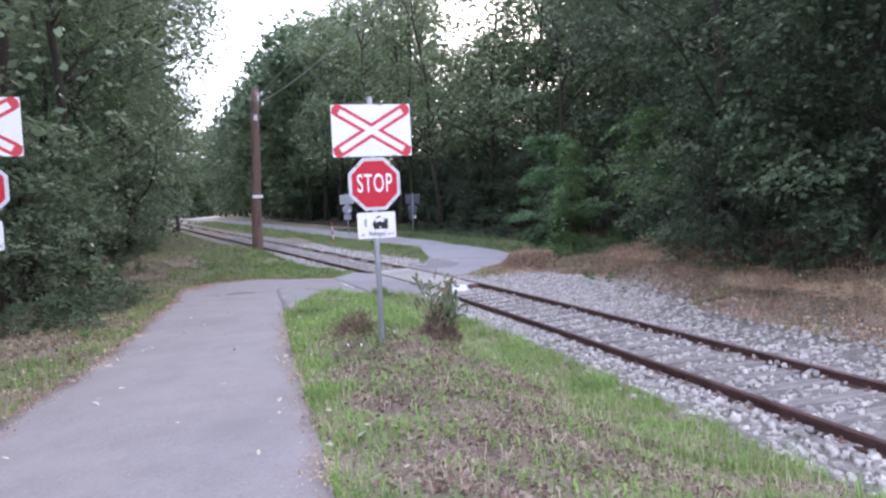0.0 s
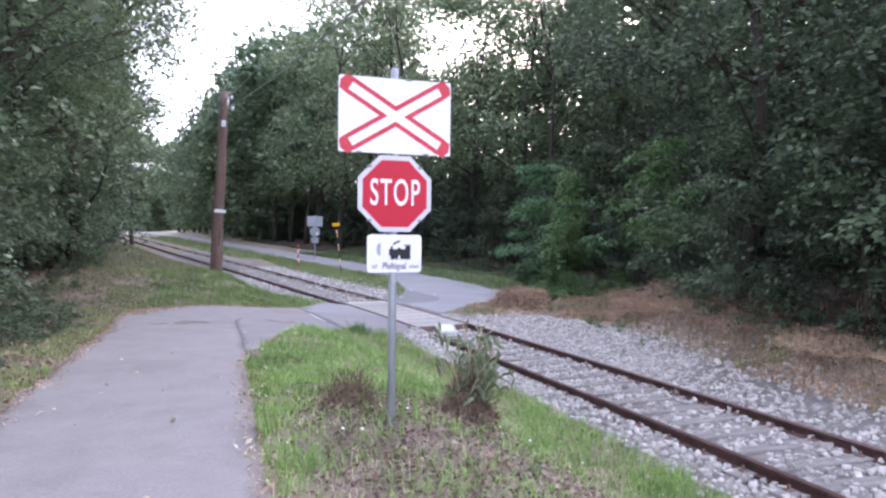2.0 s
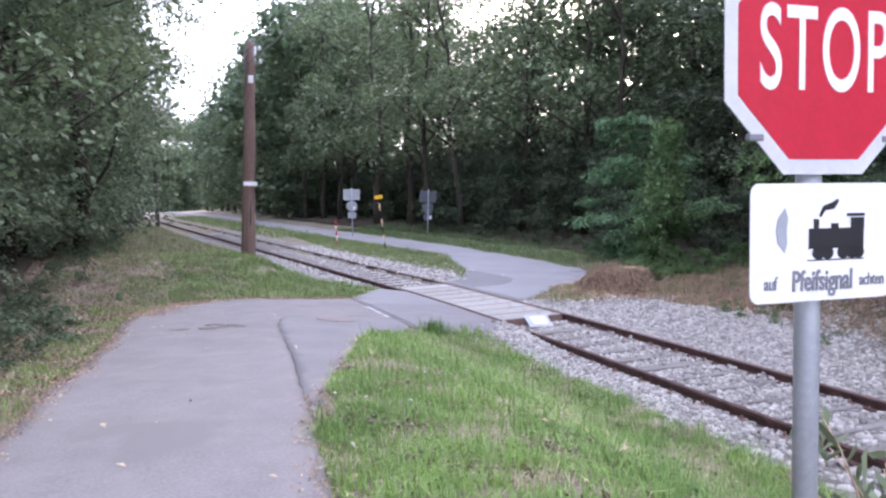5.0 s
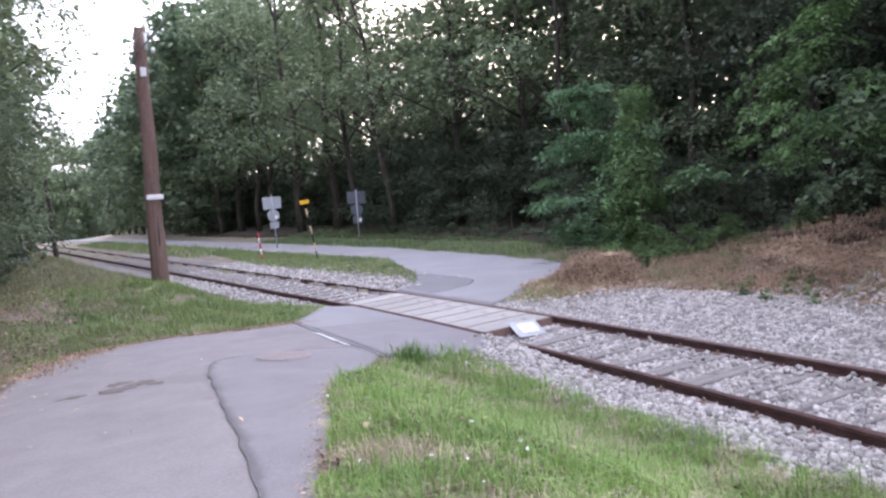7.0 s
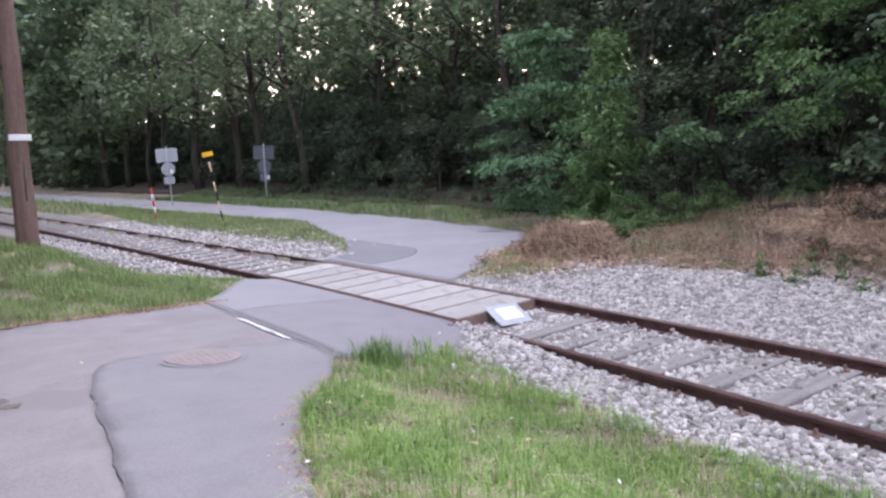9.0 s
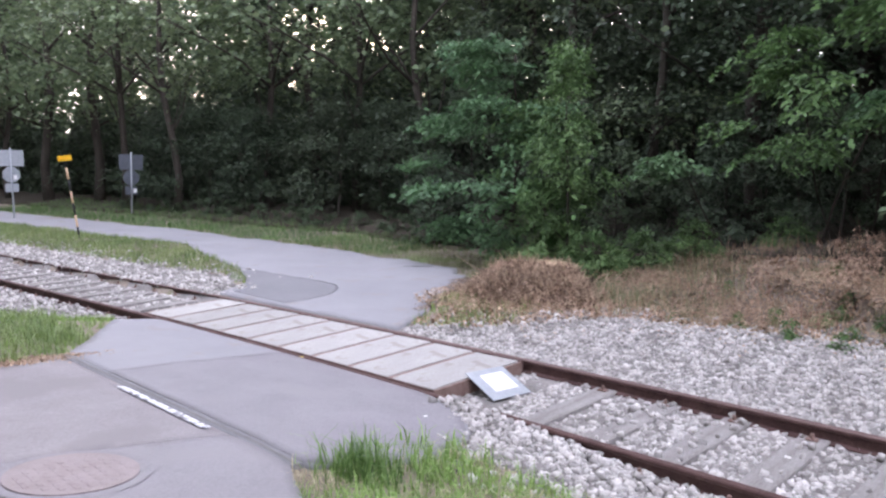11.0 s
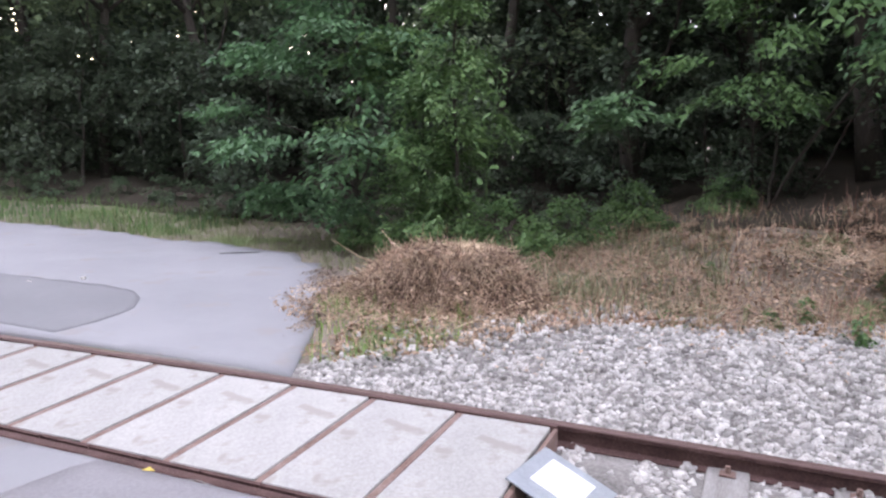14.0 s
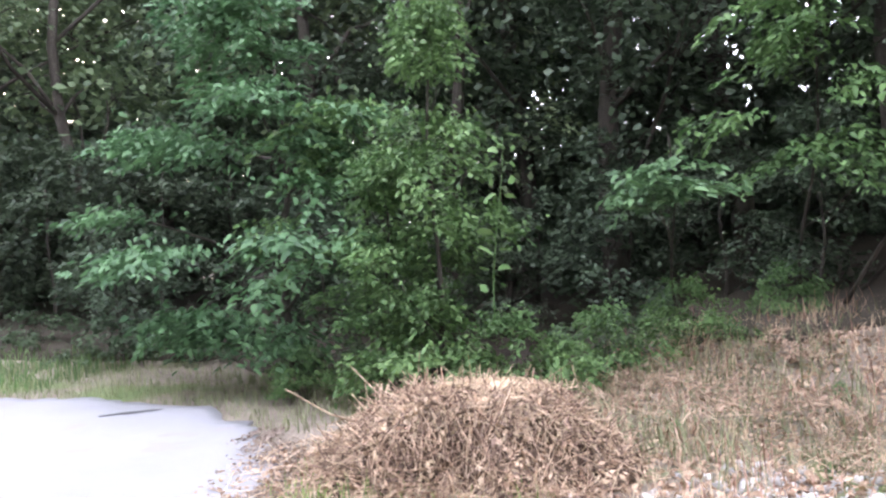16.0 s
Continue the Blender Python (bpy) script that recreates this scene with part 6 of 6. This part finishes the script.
def on_heap(count, rng, reach=1.12):
    """Places on the pile and the way down from there."""
    a, r = rng.uniform(0, 2 * np.pi, count), np.sqrt(rng.uniform(0, 1, count)) * reach
    x, y = HEAP_X + 0.8 * r * np.cos(a), HEAP_Y + 1.0 * r * np.sin(a)
    z = heap_height(x, y)
    e = 0.05
    fall = -np.stack([heap_height(x + e, y) - heap_height(x - e, y), heap_height(x, y + e) - heap_height(x, y - e)], -1) / (2 * e)
    down = np.concatenate([fall, -(fall ** 2).sum(-1, keepdims=True)], -1)
    return np.stack([x, y, heap_z + z], -1), down


def heap_stalks(name, count, length, mat, seed, parent, radius=0.004, wild=1.0, loose=0.03):
    """Bent dry stalks that hang over the pile, some of them sticking out."""
    rng = np.random.default_rng(seed)
    p, down = on_heap(count, rng)
    d = 0.22 * down + rng.normal(size=(count, 3)) * np.array([0.6, 0.6, 0.36]) * wild
    capped = np.hypot((p[:, 0] - 4.40) / 0.36, (p[:, 1] - 1.88) / 0.46) < 0.95
    p[capped, 2] -= 0.10
    stick = rng.uniform(size=count) < 0.06
    d[stick, 2] = np.abs(d[stick, 2]) + 0.6
    d /= np.linalg.norm(d, axis=1, keepdims=True)
    L = length * rng.uniform(0.35, 1.35, (count, 1))
    side = np.cross(d, rng.normal(size=(count, 3)))
    side /= np.linalg.norm(side, axis=1, keepdims=True)
    nn = np.cross(side, d)
    p[:, 2] += rng.uniform(-0.01, loose, count)
    bow = nn * L * rng.uniform(-0.18, 0.18, (count, 1))
    line = [p - d * L * 0.5, p + bow, p + d * L * 0.5]
    for q in line:
        q[:, 2] = np.maximum(q[:, 2], heap_z - 0.01)
    tri = [(math.cos(k * 2.094), math.sin(k * 2.094)) for k in range(3)]
    v = np.stack([q + radius * w * (side * c + nn * t) for q, w in zip(line, (1.0, 0.8, 0.4)) for c, t in tri], 1).reshape(-1, 3)
    k = 9 * np.arange(count)[:, None]
    f = np.concatenate([k + np.array([[i + j, i + (j + 1) % 3, i + 3 + (j + 1) % 3, i + 3 + j]]) for i in (0, 3) for j in range(3)])
    return tagged(mesh_part(name, v, f, mat, parent), kind="stuff")


def heap_leaves(name, count, size, mat, seed, parent, wide=0.17):
    rng = np.random.default_rng(seed)
    p, down = on_heap(count, rng, 1.2)
    p[:, 2] += np.where(np.hypot((p[:, 0] - 4.40) / 0.36, (p[:, 1] - 1.88) / 0.46) < 0.95, -0.08, 1.0) * rng.uniform(0.0, 0.05, count)
    v, f = leaf_quads(p, size, rng, 0.3, 0.2, wide, aim=0.15 * down)
    return tagged(mesh_part(name, v, f, mat, parent), kind="stuff")


heap = empty("brush_pile", pose(0, 0, 0), "flat-topped heap of dead brown stalks with pale cuttings", "brush pile")
hv, hf = [], []
for i in range(22):
    for k in range(60):
        u, v_ = HEAP_X + 1.06 * i / 21 * math.cos(2 * math.pi * k / 60), HEAP_Y + 1.3 * i / 21 * math.sin(2 * math.pi * k / 60)
        hv.append((u, v_, heap_z - 0.03 + float(heap_height(u, v_))))
        if i:
            hf.append((60 * i - 60 + k, 60 * i + k, 60 * i + (k + 1) % 60, 60 * i - 60 + (k + 1) % 60))
mesh_part("mound", hv, hf, "mound", heap, True)
cv, cf = [], []
for i in range(8):
    for k in range(40):
        a = 2 * math.pi * k / 40
        w = 1 + 0.2 * math.sin(2 * a + 1) + 0.1 * math.sin(5 * a)
        u, v_ = 4.40 + 0.36 * w * i / 7 * math.cos(a), 1.88 + 0.46 * w * i / 7 * math.sin(a)
        cv.append((u, v_, heap_z + float(heap_height(u, v_)) + 0.035 * (1 - (i / 7) ** 3) + 0.012 * float(waves(u * 14, v_ * 14, 1.0))))
        if i:
            cf.append((40 * i - 40 + k, 40 * i + k, 40 * i + (k + 1) % 40, 40 * i - 40 + (k + 1) % 40))
cap = mesh_part("straw_cap", cv, cf, "straw", heap, True)
tagged(cap, "pale sandy grass cuttings")
heap_stalks("stalk_tangle", 1900, 0.34, "dead", 81, heap, 0.0042)
heap_stalks("stalk_tangle", 1300, 0.38, "rotten", 88, heap, 0.0045)
heap_stalks("stalk_tangle", 700, 0.42, "litter", 108, heap, 0.004, 1.2, 0.06)
heap_stalks("stalk_tangle", 500, 0.30, "straw", 109, heap, 0.0035, 1.1, 0.05)
stalks("straw_tangle", (4.40, 1.88, heap_z + 0.50, 0.05), 900, (0.42, 0.5), 0.10, "straw", 87, heap, 0.15, 0.003)
heap_leaves("dry_leaf_mass", 2300, 0.07, "dead", 82, heap)
heap_leaves("dry_leaf_mass", 2300, 0.075, "litter", 89, heap)
heap_leaves("dry_leaf_mass", 1300, 0.08, "rotten", 110, heap)
heap_leaves("pale_leaf_mass", 700, 0.06, "straw", 103, heap)
skirt = empty("brushwood", pose(0, 0, 0), "dry stalks spread round the heap's foot", "brushwood")
stalks("stick_tangle", (4.1, 2.3, heap_z, 0.07), 900, (1.35, 1.5), 0.26, "dead", 101, skirt, 0.3, 0.003, 6.0)
dry_leaves("dry_leaf_mass", (4.0, 2.5, heap_z, 0.05), 1300, (1.3, 1.35), 0.06, "litter", 102, skirt, 6.0)
for bx, by, bl, turn in ((4.5, 2.75, 0.75, 60), (3.9, 2.9, 0.6, 130), (4.6, 1.0, 0.8, 20), (5.0, 0.3, 0.7, 150), (5.2, -1.6, 0.9, 75)):
    bm = bmesh.new()
    bz = float(land(bx, by)) + (0.3 if by > 2.5 else 0.05)
    dx, dy = math.cos(radians(turn)), math.sin(radians(turn))
    tube(bm, [(bx - dx * bl / 2, by - dy * bl / 2, bz), (bx, by, bz + 0.13), (bx + dx * bl / 2, by + dy * bl / 2, bz + 0.34)], [0.009, 0.007, 0.003], 6)
    part("stick", bm, "dead", skirt)

kind("bracken", "dead_bracken", (0.8, 0.012, 0.1), (90, 18, 0.2, 0.6, lobed(14, 0.26, 0.7, shell(0.65, 0.75, 0.05, 0.8, 0.2, 0.6))), 0.05, "litter", "withered reddish brown bracken on the bank", "dead bracken", "withered plants on the bank", 39, limbs=8, stem_name="stem")
for x, y, k in ((4.9, -2.3, 0.9), (5.3, -3.3, 1.0), (5.5, -1.3, 0.8), (4.5, -4.4, 0.95), (5.7, -2.3, 0.9), (4.2, -5.6, 0.9), (5.9, -0.4, 0.6), (5.0, -0.5, 0.5), (3.9, -7.0, 0.9), (4.5, -3.2, 0.7), (3.5, -8.8, 0.9), (3.4, -10.4, 0.9), (3.0, -7.9, 0.6), (4.0, -5.0, 0.6)):
    put("bracken", x, y, jitter(180), k, k * 0.75)
weed_z = float(land(-3.9, -11.3))
weed = empty("wilted_weed", pose(0, 0, 0), "wilting grey-green weed clump beside the sign post", "weed")
rng_w = np.random.default_rng(84)
leaf_at = []
for k in range(22):
    bm = bmesh.new()
    a = rng_w.uniform(0, 2 * np.pi)
    reach, top = rng_w.uniform(0.08, 0.42), rng_w.uniform(0.6, 1.05)
    if k > 19:
        a, reach, top = math.pi * 0.95, 0.42, 0.8
    line = [Vector((-3.9 + 0.06 * math.cos(2.3 * k) + reach * u ** 1.6 * math.cos(a), -11.3 + 0.06 * math.sin(1.9 * k) + reach * u ** 1.6 * math.sin(a), weed_z + top * (u - 0.16 * u ** 3))) for u in np.linspace(0, 1, 7)]
    tube(bm, line, [0.007 - 0.0008 * i for i in range(7)], 5)
    part("stalk", bm, "dead", weed)
    for i in range(0 if k > 16 else 20):
        u = rng_w.uniform(0.4, 1.0) * 6
        p = line[int(min(u, 5))].lerp(line[int(min(u, 5)) + 1], u % 1.0)
        leaf_at.append((p.x + rng_w.normal() * 0.045, p.y + rng_w.normal() * 0.045, p.z - abs(rng_w.normal()) * 0.05))
vw, fw = leaf_quads(np.array(leaf_at), 0.105, rng_w, 0.35, 1.3, 0.14, oval=True)
tagged(mesh_part("leaf_mass", vw, fw, "leaf_wilt", weed), kind="stuff")
stalks("stalk_tangle", (-3.92, -11.3, weed_z, 0.40), 300, (0.26, 0.22), 0.30, "rotten", 83, weed, 1.3, 0.004)
dry_leaves("dry_leaf_mass", (-3.92, -11.3, weed_z, 0.16), 240, (0.36, 0.28), 0.06, "rotten", 104, weed)
dark = empty("dead_tuft", pose(0, 0, 0), "dark withered brushy tuft at the foot of the sign", "weed")
tz = float(land(-4.75, -10.9))
stalks("stalk_tangle", (-4.82, -10.9, tz, 0.22), 150, (0.24, 0.2), 0.32, "rotten", 85, dark, 2.6)
dry_leaves("dry_leaf_mass", (-4.82, -10.9, tz, 0.20), 90, (0.26, 0.22), 0.05, "rotten", 86, dark)
dry_leaves("dry_leaf_mass", (-4.82, -10.9, tz, 0.10), 90, (0.42, 0.32), 0.045, "shreds", 105, dark)

# a yellow leaf on the rail's edge
rng_l = np.random.default_rng(99)
vl, fl = leaf_quads(np.array([[-0.1, 1.9, float(rail_z(1.9)) + 0.02]]), 0.11, rng_l, 0.9)
MAT["yellow_leaf"] = plain("yellow_leaf", (0.6, 0.45, 0.1), 0.6)
tagged(mesh_part("fallen_leaf", vl, fl, "yellow_leaf"), "single yellow leaf lying on the rail", "leaf")


# pale petals and leaf scraps in the grass
litter("white_flowers", scatter(-6.2, -1.6, -12, -2.0, 170, lambda x, y, r: verge(x, y)), 0.035, "white", 76, "tiny white flowers and scraps in the grass", 0.06, 0.6)
for x, y, sz in ((-7.32, -11.95, 0.07), (-6.22, -7.43, 0.07), (-6.71, -8.88, 0.05), (-7.46, -10.28, 0.04), (-7.82, -11.29, 0.07), (-5.63, -11.92, 0.06), (-5.66, -12.86, 0.05), (-7.16, -14.44, 0.025), (-6.08, -14.49, 0.025)):
    rng_l = np.random.default_rng(int(-100 * y))
    vl, fl = leaf_quads(np.array([[x, y, float(land(x, y)) + 0.04]]), sz * 1.2, rng_l, 0.95, wide=0.35)
    tagged(mesh_part("fallen_leaf", vl, fl, "pale_leaf"), "pale dry leaf lying on the asphalt", "leaf", "leaves on the path")
